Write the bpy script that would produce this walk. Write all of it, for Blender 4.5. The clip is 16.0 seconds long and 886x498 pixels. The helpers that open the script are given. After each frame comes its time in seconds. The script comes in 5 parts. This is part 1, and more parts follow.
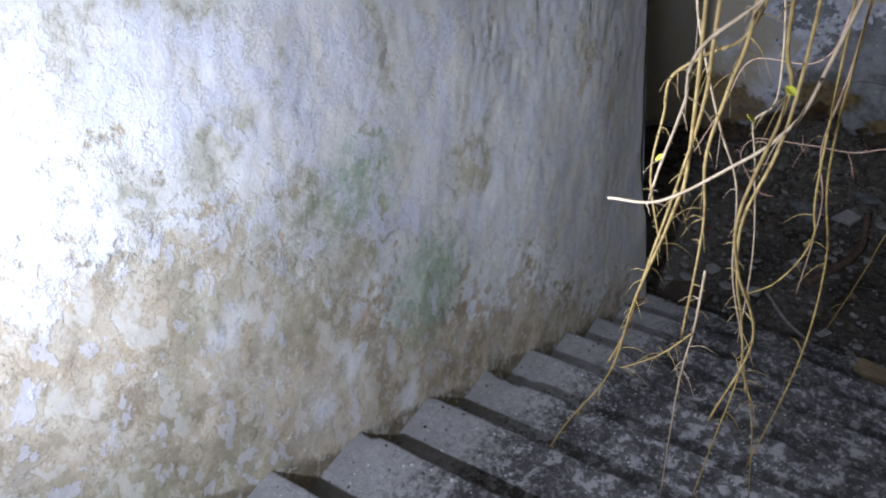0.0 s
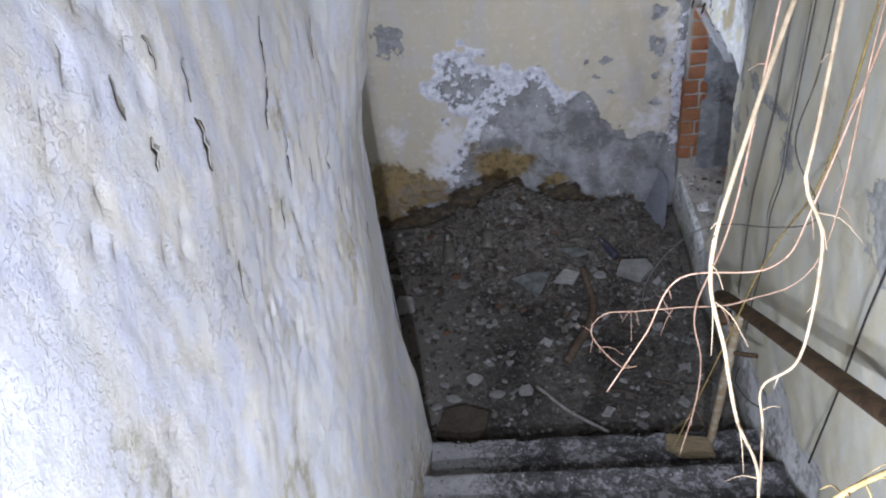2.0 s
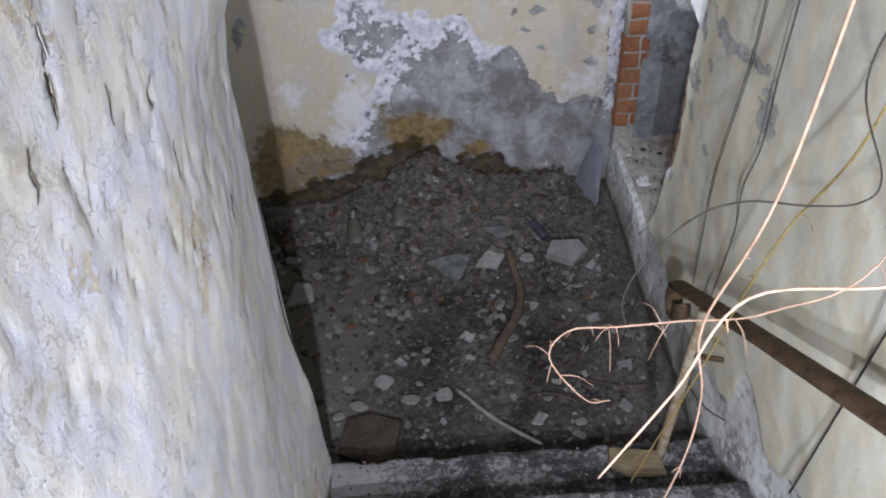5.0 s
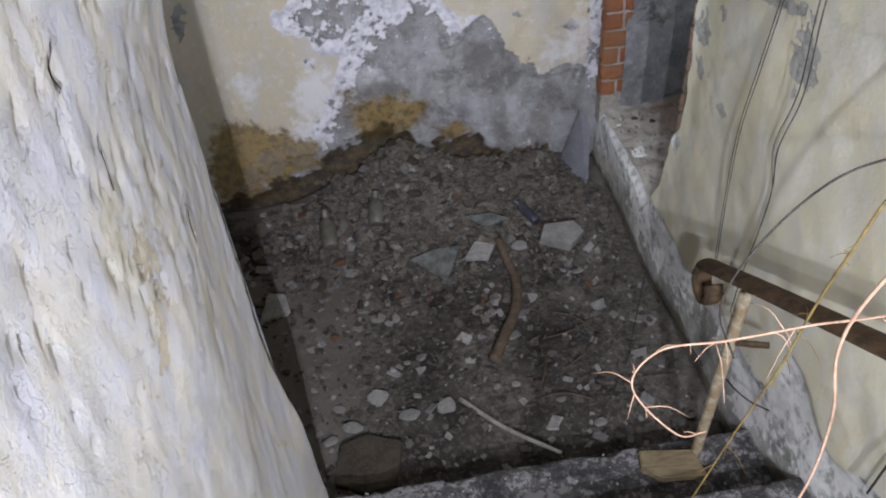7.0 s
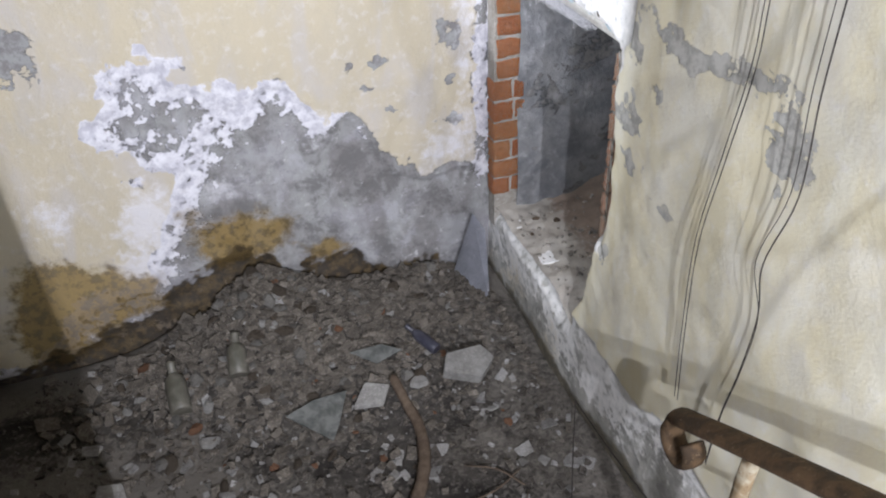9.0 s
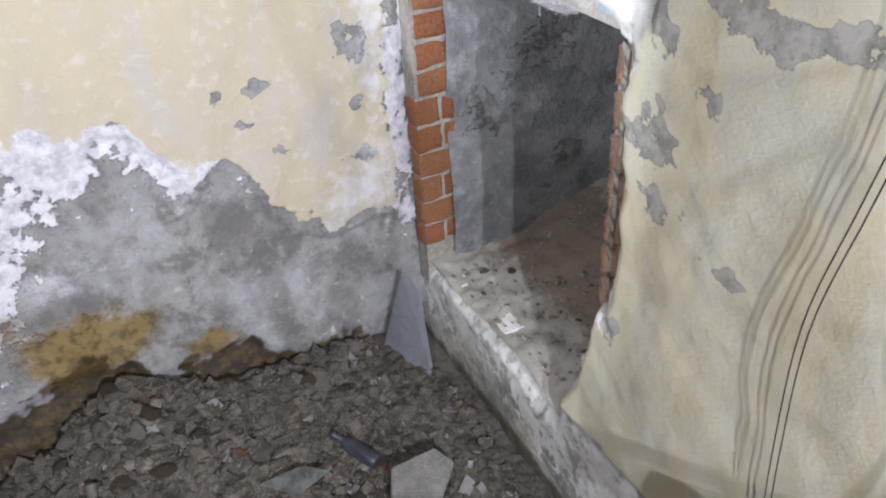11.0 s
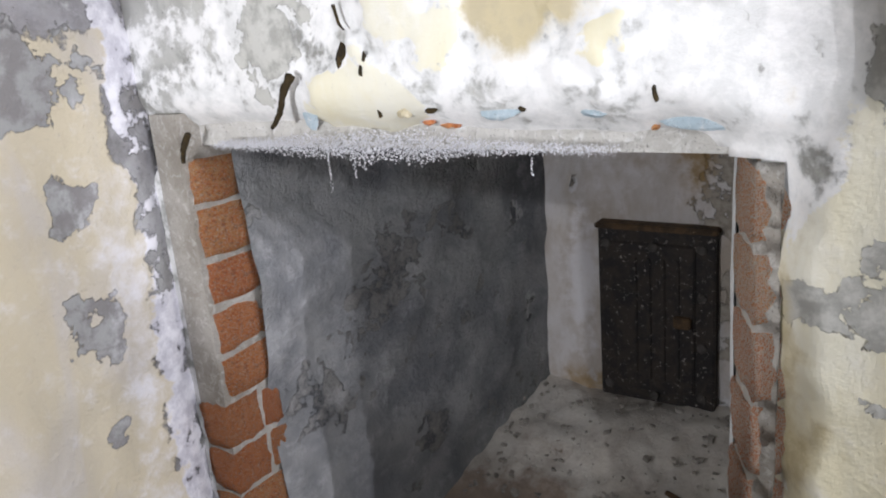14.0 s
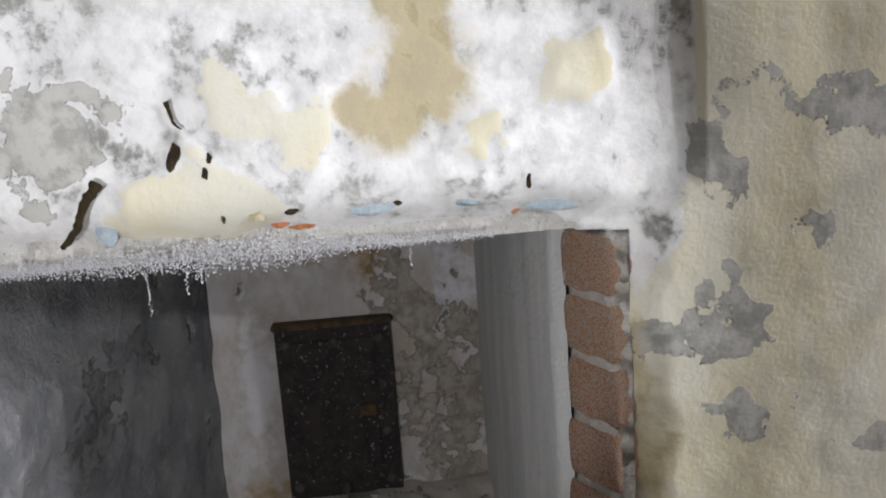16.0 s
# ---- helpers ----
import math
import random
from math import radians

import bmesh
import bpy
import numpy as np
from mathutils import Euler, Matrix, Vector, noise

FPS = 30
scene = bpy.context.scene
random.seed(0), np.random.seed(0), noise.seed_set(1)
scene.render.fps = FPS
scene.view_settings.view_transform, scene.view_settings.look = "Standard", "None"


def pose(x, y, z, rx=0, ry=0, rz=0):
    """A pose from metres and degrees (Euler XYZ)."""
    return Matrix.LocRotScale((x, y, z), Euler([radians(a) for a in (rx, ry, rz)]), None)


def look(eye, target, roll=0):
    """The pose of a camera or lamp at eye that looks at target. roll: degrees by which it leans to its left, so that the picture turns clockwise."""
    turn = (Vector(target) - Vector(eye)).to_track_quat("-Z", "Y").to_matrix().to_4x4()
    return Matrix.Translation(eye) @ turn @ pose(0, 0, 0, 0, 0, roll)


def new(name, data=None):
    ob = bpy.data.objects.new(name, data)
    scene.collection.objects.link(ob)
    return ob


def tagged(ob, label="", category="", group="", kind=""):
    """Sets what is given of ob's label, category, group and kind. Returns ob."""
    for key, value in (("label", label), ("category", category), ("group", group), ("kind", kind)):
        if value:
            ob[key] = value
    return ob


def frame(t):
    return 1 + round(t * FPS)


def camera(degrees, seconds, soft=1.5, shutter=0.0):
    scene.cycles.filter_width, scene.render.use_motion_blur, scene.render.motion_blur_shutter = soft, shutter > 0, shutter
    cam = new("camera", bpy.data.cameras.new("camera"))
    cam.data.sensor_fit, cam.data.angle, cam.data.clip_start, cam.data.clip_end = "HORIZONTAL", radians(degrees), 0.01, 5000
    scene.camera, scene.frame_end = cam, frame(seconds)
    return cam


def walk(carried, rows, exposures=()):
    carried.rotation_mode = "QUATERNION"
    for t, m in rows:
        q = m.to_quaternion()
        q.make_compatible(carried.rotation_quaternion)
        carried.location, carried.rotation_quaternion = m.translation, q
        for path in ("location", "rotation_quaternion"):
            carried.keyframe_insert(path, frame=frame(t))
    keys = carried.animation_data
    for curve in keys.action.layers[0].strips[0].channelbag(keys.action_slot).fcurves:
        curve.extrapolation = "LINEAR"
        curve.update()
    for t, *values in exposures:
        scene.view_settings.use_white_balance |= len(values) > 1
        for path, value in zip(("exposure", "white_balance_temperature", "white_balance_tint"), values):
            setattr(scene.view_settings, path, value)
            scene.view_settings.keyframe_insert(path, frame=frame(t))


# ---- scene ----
cam = camera(58.9, 16.0, soft=2.0)
PATH = [
    (0, (1.036, -2.763, 2.75), (0.024, -1.56, 1.513), -9.9),
    (0.5, (0.755, -2.511, 2.726), (-0.008, -1.131, 1.494), -11.2),
    (1, (0.578, -2.323, 2.722), (0.078, -0.849, 1.466), -7.0),
    (1.5, (0.43, -2.192, 2.734), (0.152, -0.699, 1.433), -9.6),
    (2, (0.388, -2.095, 2.769), (0.208, -0.545, 1.518), -7.9),
    (2.5, (0.38, -2.012, 2.718), (0.262, -0.468, 1.451), -5.4),
    (3, (0.369, -1.836, 2.658), (0.24, -0.202, 1.512), -4.7),
    (3.5, (0.425, -1.698, 2.584), (0.33, -0.216, 1.244), -5.8),
    (6, (0.296, -1.595, 2.37), (0.402, -0.079, 1.07), -1.8),
    (6.5, (0.272, -1.489, 2.333), (0.362, 0.008, 1.009), -4.8),
    (7, (0.294, -1.389, 2.241), (0.422, 0.089, 0.9), -5.1),
    (7.5, (0.347, -1.248, 2.165), (0.57, 0.215, 0.82), -1.6),
    (8, (0.369, -1.125, 2.109), (0.634, 0.394, 0.835), -3.6),
    (8.5, (0.351, -0.994, 2.056), (0.729, 0.563, 0.859), -3.0),
    (11, (0.499, -0.217, 1.72), (1.223, 1.239, 0.555), -3.6),
    (11.5, (0.534, -0.092, 1.675), (1.34, 1.478, 0.734), -1.2),
    (12, (0.549, -0.006, 1.633), (1.399, 1.544, 0.697), -2.7),
    (12.5, (0.54, 0.133, 1.547), (1.616, 1.626, 0.764), -4.2),
    (13, (0.561, 0.293, 1.485), (1.708, 1.731, 0.698), -8.1),
    (13.5, (0.592, 0.435, 1.409), (2.035, 1.72, 0.893), -4.0),
    (14, (0.578, 0.565, 1.389), (2.17, 1.644, 0.84), -4.9),
    (14.5, (0.495, 0.735, 1.381), (2.375, 1.249, 0.934), -5.7),
    (15, (0.453, 0.823, 1.419), (2.384, 1.057, 0.955), -6.5),
    (15.5, (0.478, 0.856, 1.429), (2.427, 1.015, 1.009), -3.3),
    (16, (0.471, 0.963, 1.402), (2.43, 0.801, 1.032), -4.0),
]
walk(cam, [(t, look(eye, target, roll)) for t, eye, target, roll in PATH],
     [(0.0, -1.2, 5750, 10), (1.0, -0.4, 5650, 10), (2.5, 0.05, 6000, 10), (3.5, 0.25, 6050, 10), (6.0, 0.25, 6250, 10), (7.5, 0.55, 6400, 10), (8.5, 0.9, 6450, 10), (11.0, 1.05, 6550, 10),
      (12.0, 0.95, 6600, 10), (13.5, 0.85, 6650, 10), (14.5, 0.7, 6750, 10), (16.0, 0.5, 6800, 10)])

# ---- light: a closed cellar at night; all light comes from the walker's hand torch
world = bpy.data.worlds.new("world")
scene.world = world
world.use_nodes = True
world.node_tree.nodes["Background"].inputs[0].default_value = (0.5, 0.6, 0.8, 1)
world.node_tree.nodes["Background"].inputs[1].default_value = 0.001


def torch(name, eye, target, watts, angle, blend, radius, colour):
    d = bpy.data.lights.new(name, "SPOT")
    d.energy, d.spot_size, d.spot_blend, d.shadow_soft_size, d.color = watts, radians(angle), blend, radius, colour
    ob = new(name, d)
    ob.matrix_world = look(eye, target)
    return ob


torch("torch_at_stair_top", (0.45, -2.98, 2.48), (0.08, -0.6, 1.45), 225, 122, 1.0, 0.02, (0.89, 0.905, 1.0))
torch("torch_on_stairs", (0.26, -2.10, 2.20), (1.14, -0.35, 1.2), 105, 100, 1.0, 0.02, (0.88, 0.905, 1.0))
torch("torch_on_landing", (0.33, 0.10, 1.58), (0.68, 1.43, 1.13), 17, 94, 0.2, 0.012, (0.865, 0.91, 1.0))
torch("torch_at_hatch", (0.42, 1.20, 1.26), (1.42, 1.13, 1.24), 14, 60, 0.3, 0.012, (0.875, 0.91, 1.0))

# ---- sizes of the place, in metres
RISE, RUN, Y1 = 0.154, 0.265, -0.1
W, D = 1.28, 1.53
rng = np.random.default_rng(7)


def nosing(y):
    """Height of the line through the step edges."""
    return RISE + (Y1 - y) * RISE / RUN


# ---- noise on arrays
LATTICE = rng.random((256, 256))


def vnoise(p, q, seed=0):
    p, q = np.asarray(p, float) + seed * 17.3, np.asarray(q, float) + seed * 31.7
    i, j = np.floor(p).astype(int), np.floor(q).astype(int)
    f, g = p - i, q - j
    f, g = f * f * (3 - 2 * f), g * g * (3 - 2 * g)
    a, b = LATTICE[i % 256, j % 256], LATTICE[(i + 1) % 256, j % 256]
    c, d = LATTICE[i % 256, (j + 1) % 256], LATTICE[(i + 1) % 256, (j + 1) % 256]
    return (a * (1 - f) + b * f) * (1 - g) + (c * (1 - f) + d * f) * g


def fbm(p, q, scale, octaves=4, seed=0):
    total, amp, norm = 0.0, 1.0, 0.0
    for k in range(octaves):
        total = total + amp * vnoise(np.asarray(p) * scale * 2**k, np.asarray(q) * scale * 2**k, seed + k)
        norm += amp
        amp *= 0.55
    return total / norm


def smooth(x, a, b):
    t = np.clip((np.asarray(x, float) - a) / (b - a), 0, 1)
    return t * t * (3 - 2 * t)


def blob(p, q, cp, cq, rp, rq):
    """About 1 inside an ellipse, falling to 0 outside it."""
    return np.exp(-(((p - cp) / rp) ** 2 + ((q - cq) / rq) ** 2))


def warp(p, q, seed=3):
    """Coordinates pushed about, so that outlines come out ragged."""
    a = (fbm(p, q, 14, 3, seed) - 0.5) * 0.09 + (fbm(p, q, 55, 2, seed + 5) - 0.5) * 0.03
    b = (fbm(p, q, 14, 3, seed + 9) - 0.5) * 0.09 + (fbm(p, q, 55, 2, seed + 14) - 0.5) * 0.03
    return p + a, q + b


# ---- materials
class Nodes:
    def __init__(self, name):
        self.m = bpy.data.materials.new(name)
        self.m.use_nodes = True
        self.t = self.m.node_tree
        self.b = self.t.nodes["Principled BSDF"]
        self.co = self.t.nodes.new("ShaderNodeTexCoord").outputs["Object"]

    def put(self, socket, value):
        if isinstance(value, bpy.types.NodeSocket):
            self.t.links.new(value, socket)
        elif isinstance(value, tuple) and len(value) == 3:
            socket.default_value = (*value, 1)
        else:
            socket.default_value = value

    def noise(self, scale, detail=6, rough=0.6, warp=0.0, stretch=None):
        n = self.t.nodes.new("ShaderNodeTexNoise")
        for key, v in (("Scale", scale), ("Detail", detail), ("Roughness", rough), ("Distortion", warp)):
            n.inputs[key].default_value = v
        co = self.co
        if stretch:
            mp = self.t.nodes.new("ShaderNodeMapping")
            mp.inputs["Scale"].default_value = stretch
            self.t.links.new(co, mp.inputs[0])
            co = mp.outputs[0]
        self.t.links.new(co, n.inputs["Vector"])
        return n.outputs["Fac"]

    def cells(self, scale, feature="F1"):
        n = self.t.nodes.new("ShaderNodeTexVoronoi")
        n.inputs["Scale"].default_value = scale
        n.feature = feature
        self.t.links.new(self.co, n.inputs["Vector"])
        return n.outputs["Distance"]

    def attr(self, name):
        n = self.t.nodes.new("ShaderNodeAttribute")
        n.attribute_name = name
        return n.outputs["Fac"]

    def math(self, op, a, b=0.0):
        n = self.t.nodes.new("ShaderNodeMath")
        n.operation = op
        self.put(n.inputs[0], a)
        self.put(n.inputs[1], b)
        return n.outputs[0]

    def step(self, value, lo, hi):
        n = self.t.nodes.new("ShaderNodeMapRange")
        n.interpolation_type = "SMOOTHSTEP"
        self.put(n.inputs["Value"], value)
        n.inputs["From Min"].default_value, n.inputs["From Max"].default_value = lo, hi
        return n.outputs["Result"]

    def mix(self, fac, a, b):
        n = self.t.nodes.new("ShaderNodeMix")
        n.data_type = "RGBA"
        self.put(n.inputs[0], fac)
        self.put(n.inputs[6], a)
        self.put(n.inputs[7], b)
        return n.outputs[2]

    def rand(self):
        return self.t.nodes.new("ShaderNodeObjectInfo").outputs["Random"]

    def island(self):
        return self.t.nodes.new("ShaderNodeNewGeometry").outputs["Random Per Island"]

    def done(self, colour, rough=0.9, height=None, depth=0.01, metal=0.0, spec=0.25):
        self.put(self.b.inputs["Base Color"], colour)
        self.put(self.b.inputs["Roughness"], rough)
        self.put(self.b.inputs["Metallic"], metal)
        self.b.inputs["Specular IOR Level"].default_value = spec
        if height is not None:
            n = self.t.nodes.new("ShaderNodeBump")
            n.inputs["Distance"].default_value = depth
            n.inputs["Strength"].default_value = 0.9
            self.t.links.new(height, n.inputs["Height"])
            self.t.links.new(n.outputs[0], self.b.inputs["Normal"])
        return self.m


def plaster(name, paint, paint2, salt, salt2, bare, bare2, dirt, dirt2, stain=(0.35, 0.22, 0.07), streak=(3, 3, 1.2), salt_depth=0.2, relief=0.012, flaking=0.0, soft=0.0, deep=0.85):
    """Old painted plaster. The meshes carry: edge (over 0: paint holds), dirt (under 0: damp dirt), patch, stain and algae (0 to 1)."""
    s = Nodes(name)
    n1, n2, n3 = s.noise(5, 8, 0.62, 0.4), s.noise(28, 8, 0.66, 0.12), s.noise(150, 4, 0.6)
    drip = s.noise(4, 6, 0.6, 0.3, streak)
    c1 = s.math("SUBTRACT", n1, 0.5)
    c2 = s.math("SUBTRACT", n2, 0.5)
    wob = s.math("ADD", s.math("MULTIPLY", c1, 0.17), s.math("MULTIPLY", c2, 0.055))
    edge = s.math("ADD", s.attr("edge"), wob)
    holds = s.step(edge, -0.004, 0.004)
    # under the paint: bare render, with a crust of salt below the paint's edge
    base = s.mix(s.step(drip, 0.35, 0.65), bare, bare2)
    base = s.mix(s.step(n2, 0.58, 0.72), base, tuple(min(1, v * 1.5) for v in bare2))
    cloud = s.noise(9, 9, 0.72, 0.15)
    base = s.mix(s.math("MULTIPLY", s.step(cloud, 0.47, 0.6), 0.75), base, tuple(v * 0.62 for v in bare))
    base = s.mix(s.math("MULTIPLY", s.step(cloud, 0.45, 0.36), 0.35), base, salt2)
    large = s.noise(3.2, 7, 0.6, 0.2)
    base = s.mix(s.math("MULTIPLY", s.step(large, 0.5, 0.62), 0.25), base, salt2)
    base = s.mix(s.step(n3, 0.62, 0.75), base, tuple(v * 0.6 for v in bare))
    band = s.math("ADD", s.step(edge, -salt_depth, -0.01), s.math("MULTIPLY", c2, 3.0))
    band = s.math("SUBTRACT", band, s.attr("saltless"))
    crust = s.step(s.math("ADD", band, s.math("MULTIPLY", c1, 2.2)), 0.50 - soft, 0.66 + soft)
    base = s.mix(crust, base, s.mix(s.step(n2, 0.4, 0.62), salt2, salt))
    coat = s.mix(s.step(drip, 0.35, 0.68), paint, paint2)
    coat = s.mix(s.math("MULTIPLY", s.step(n2, 0.5, 0.75), 0.4), coat, salt)
    wash = s.noise(2.3, 5, 0.55, 0.8, streak)
    coat = s.mix(s.math("MULTIPLY", s.step(wash, 0.45, 0.65), 0.35), coat, salt2)
    coat = s.mix(s.math("MULTIPLY", s.step(n3, 0.6, 0.8), 0.25), coat, bare)
    colour = s.mix(holds, base, coat)
    torn = s.math("MULTIPLY", s.math("ADD", s.math("MULTIPLY", c1, 1.3), s.math("MULTIPLY", c2, 1.5)), s.step(s.attr("patch"), 0.03, 0.3))
    chips = s.step(s.math("ADD", s.attr("patch"), torn), 0.50, 0.55)
    colour = s.mix(chips, colour, s.mix(s.step(n2, 0.42, 0.6), bare, bare2))
    colour = s.mix(s.math("MULTIPLY", s.step(s.math("ADD", s.attr("bloom"), s.math("MULTIPLY", s.math("ADD", c1, c2), 1.3)), 0.2, 0.85), 0.75), colour, salt)
    colour = s.mix(s.math("MULTIPLY", s.step(s.math("ADD", s.attr("stain"), s.math("MULTIPLY", s.math("ADD", c1, c2), 1.1)), 0.25, 0.75), 0.85), colour, s.mix(s.step(n2, 0.45, 0.6), stain, tuple(v * deep for v in stain)))
    colour = s.mix(s.math("MULTIPLY", s.step(s.math("ADD", s.attr("algae"), s.math("MULTIPLY", c2, 1.4)), 0.3, 0.9), 0.75), colour, (0.30, 0.42, 0.27))
    damp = s.step(s.math("SUBTRACT", wob, s.attr("dirt")), -0.015, 0.02)
    colour = s.mix(s.math("MULTIPLY", damp, 0.92), colour, s.mix(s.step(n2, 0.42, 0.6), dirt, dirt2))
    h = s.math("ADD", s.math("MULTIPLY", holds, 0.22), s.math("MULTIPLY", n2, 0.5))
    h = s.math("ADD", h, s.math("MULTIPLY", s.math("MULTIPLY", crust, s.math("SUBTRACT", 1.0, holds)), 0.25))
    h = s.math("SUBTRACT", h, s.math("MULTIPLY", chips, 0.25))
    h = s.math("ADD", h, s.math("MULTIPLY", n3, 0.14))
    if flaking:
        # loose scales of old coats, and the crevices between them
        scale = s.noise(9, 7, 0.66, 0.15, (1.5, 1.5, 1.1))
        where = s.step(s.noise(2.2, 4, 0.5), 0.46, 0.58)
        h = s.math("ADD", h, s.math("MULTIPLY", s.math("ADD", s.step(scale, 0.47, 0.48), s.step(scale, 0.57, 0.58)), flaking))
        gap = s.math("MULTIPLY", s.step(s.math("ABSOLUTE", s.math("SUBTRACT", scale, 0.525)), 0.008, 0.002), where)
        h = s.math("SUBTRACT", h, s.math("MULTIPLY", gap, 0.35))
        # darker line in the gaps: crevice shade put into the colour
        colour = s.mix(s.math("MULTIPLY", gap, 0.14), colour, tuple(v * 0.35 for v in bare))
        colour = s.mix(s.math("MULTIPLY", s.step(scale, 0.57, 0.58), 0.5), colour, paint)
        colour = s.mix(s.math("MULTIPLY", s.step(scale, 0.44, 0.43), 0.45), colour, salt2)
    return s.done(colour, s.math("SUBTRACT", 0.95, s.math("MULTIPLY", damp, 0.25)), h, relief)


FAR = plaster("yellow_plaster", (0.60, 0.53, 0.40), (0.57, 0.51, 0.40), (0.80, 0.79, 0.84), (0.55, 0.54, 0.60), (0.25, 0.24, 0.24), (0.36, 0.36, 0.36),
              (0.032, 0.022, 0.011), (0.10, 0.066, 0.025), stain=(0.27, 0.18, 0.055), deep=0.5)
RIGHT = plaster("pale_plaster", (0.75, 0.69, 0.50), (0.78, 0.75, 0.62), (0.86, 0.85, 0.84), (0.70, 0.70, 0.69), (0.36, 0.355, 0.33), (0.54, 0.535, 0.50),
                (0.09, 0.08, 0.06), (0.15, 0.13, 0.09), stain=(0.52, 0.43, 0.24), salt_depth=0.5, soft=0.16, relief=0.0045)
LEFT = plaster("limewash", (0.70, 0.71, 0.81), (0.78, 0.74, 0.67), (0.87, 0.87, 0.90), (0.74, 0.73, 0.70), (0.56, 0.47, 0.34), (0.66, 0.60, 0.49),
               (0.20, 0.17, 0.12), (0.28, 0.24, 0.17), stain=(0.50, 0.46, 0.33), streak=(3, 3, 1.7), salt_depth=0.3, relief=0.005, flaking=0.20, soft=0.14)
# dark grey plaster of the niche; also darkens unseen walls to cut bounce
SLATE = plaster("dark_plaster", (0.15, 0.155, 0.168), (0.27, 0.27, 0.275), (0.42, 0.42, 0.43), (0.30, 0.30, 0.29), (0.085, 0.088, 0.096), (0.19, 0.185, 0.18),
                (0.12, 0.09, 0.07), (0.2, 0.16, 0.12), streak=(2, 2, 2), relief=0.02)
NICHE = plaster("grey_niche_plaster", (0.66, 0.63, 0.62), (0.46, 0.40, 0.34), (0.74, 0.72, 0.74), (0.56, 0.55, 0.55), (0.28, 0.25, 0.21), (0.42, 0.38, 0.33),
                (0.14, 0.11, 0.08), (0.2, 0.16, 0.12), streak=(3, 3, 1.5))
PALE = plaster("bluish_niche_plaster", (0.64, 0.65, 0.64), (0.50, 0.52, 0.52), (0.66, 0.66, 0.66), (0.5, 0.5, 0.5), (0.3, 0.3, 0.3), (0.4, 0.4, 0.4),
               (0.2, 0.18, 0.15), (0.25, 0.22, 0.18), streak=(3, 3, 0.5))


def grit(name, dark, mid, light, flake=None, scale=1.0, by="", dust=None):
    s = Nodes(name)
    n1, n2, n3 = s.noise(7 * scale, 8, 0.65, 0.3), s.noise(45 * scale, 8, 0.7, 0.5), s.noise(220 * scale, 3)
    c = s.mix(s.step(n1, 0.35, 0.65), dark, mid)
    c = s.mix(s.math("MULTIPLY", s.step(n2, 0.5, 0.68), 0.8), c, light)
    c = s.mix(s.step(n3, 0.6, 0.72), c, tuple(v * 0.5 for v in dark))
    if by:
        r = s.rand() if by == "object" else s.island()
        c = s.mix(s.math("MULTIPLY", r, 0.6), c, tuple(v * 0.45 for v in mid))
    if flake:
        f = s.step(s.noise(19 * scale, 8, 0.7, 0.2), 0.50, 0.54)
        c = s.mix(s.math("MULTIPLY", f, s.step(n1, 0.42, 0.55)), c, flake)
    if dust:
        c = s.mix(s.math("MULTIPLY", s.step(s.math("ADD", s.attr("stain"), s.math("MULTIPLY", s.math("SUBTRACT", n2, 0.5), 1.6)), 0.3, 0.9), 0.8), c, dust)
    h = s.math("ADD", n2, s.math("MULTIPLY", n3, 0.4))
    return s.done(c, 0.95, h, 0.012 / scale)


SOIL = grit("rubble_soil", (0.034, 0.030, 0.027), (0.088, 0.079, 0.07), (0.18, 0.163, 0.147), dust=(0.20, 0.182, 0.16))
TREAD = grit("dirty_concrete", (0.045, 0.042, 0.042), (0.11, 0.105, 0.105), (0.24, 0.23, 0.235), flake=(0.30, 0.29, 0.30), scale=1.6, dust=(0.36, 0.352, 0.356))
SILL = plaster("dirty_sill", (0.56, 0.53, 0.48), (0.44, 0.40, 0.35), (0.68, 0.66, 0.63), (0.5, 0.48, 0.45), (0.2, 0.15, 0.11), (0.34, 0.28, 0.22),
               (0.12, 0.09, 0.06), (0.2, 0.15, 0.1), stain=(0.27, 0.20, 0.155), streak=(3, 3, 3), soft=0.1)
STONES = [grit("plaster_lump", (0.24, 0.23, 0.22), (0.36, 0.35, 0.33), (0.5, 0.49, 0.47), scale=3, by="object"),
          grit("grey_stone", (0.13, 0.12, 0.11), (0.22, 0.21, 0.19), (0.33, 0.31, 0.29), scale=3, by="object"),
          grit("dark_clod", (0.05, 0.04, 0.032), (0.10, 0.08, 0.06), (0.17, 0.14, 0.11), scale=3, by="object"),
          grit("brick_lump", (0.17, 0.08, 0.045), (0.24, 0.13, 0.08), (0.3, 0.2, 0.14), scale=3, by="object")]
HEAPCHIPS = grit("heap_crumb", (0.07, 0.06, 0.05), (0.20, 0.175, 0.147), (0.42, 0.385, 0.345), scale=4, by="island")
LINTEL = grit("white_lintel_plaster", (0.56, 0.54, 0.50), (0.70, 0.68, 0.64), (0.8, 0.79, 0.77), scale=1.5)
NICHECRUMB = grit("niche_crumb", (0.28, 0.25, 0.22), (0.44, 0.41, 0.37), (0.56, 0.53, 0.5), scale=4, by="island")
CHIPS = grit("fine_debris", (0.05, 0.042, 0.035), (0.13, 0.115, 0.10), (0.28, 0.26, 0.24), scale=4, by="island")
FLAKES = grit("plaster_flakes", (0.42, 0.41, 0.42), (0.6, 0.59, 0.6), (0.72, 0.71, 0.72), scale=4, by="island")
STONES_LOOSE = grit("grey_plaster_crumb", (0.22, 0.21, 0.2), (0.36, 0.35, 0.34), (0.55, 0.54, 0.52), scale=4, by="island")
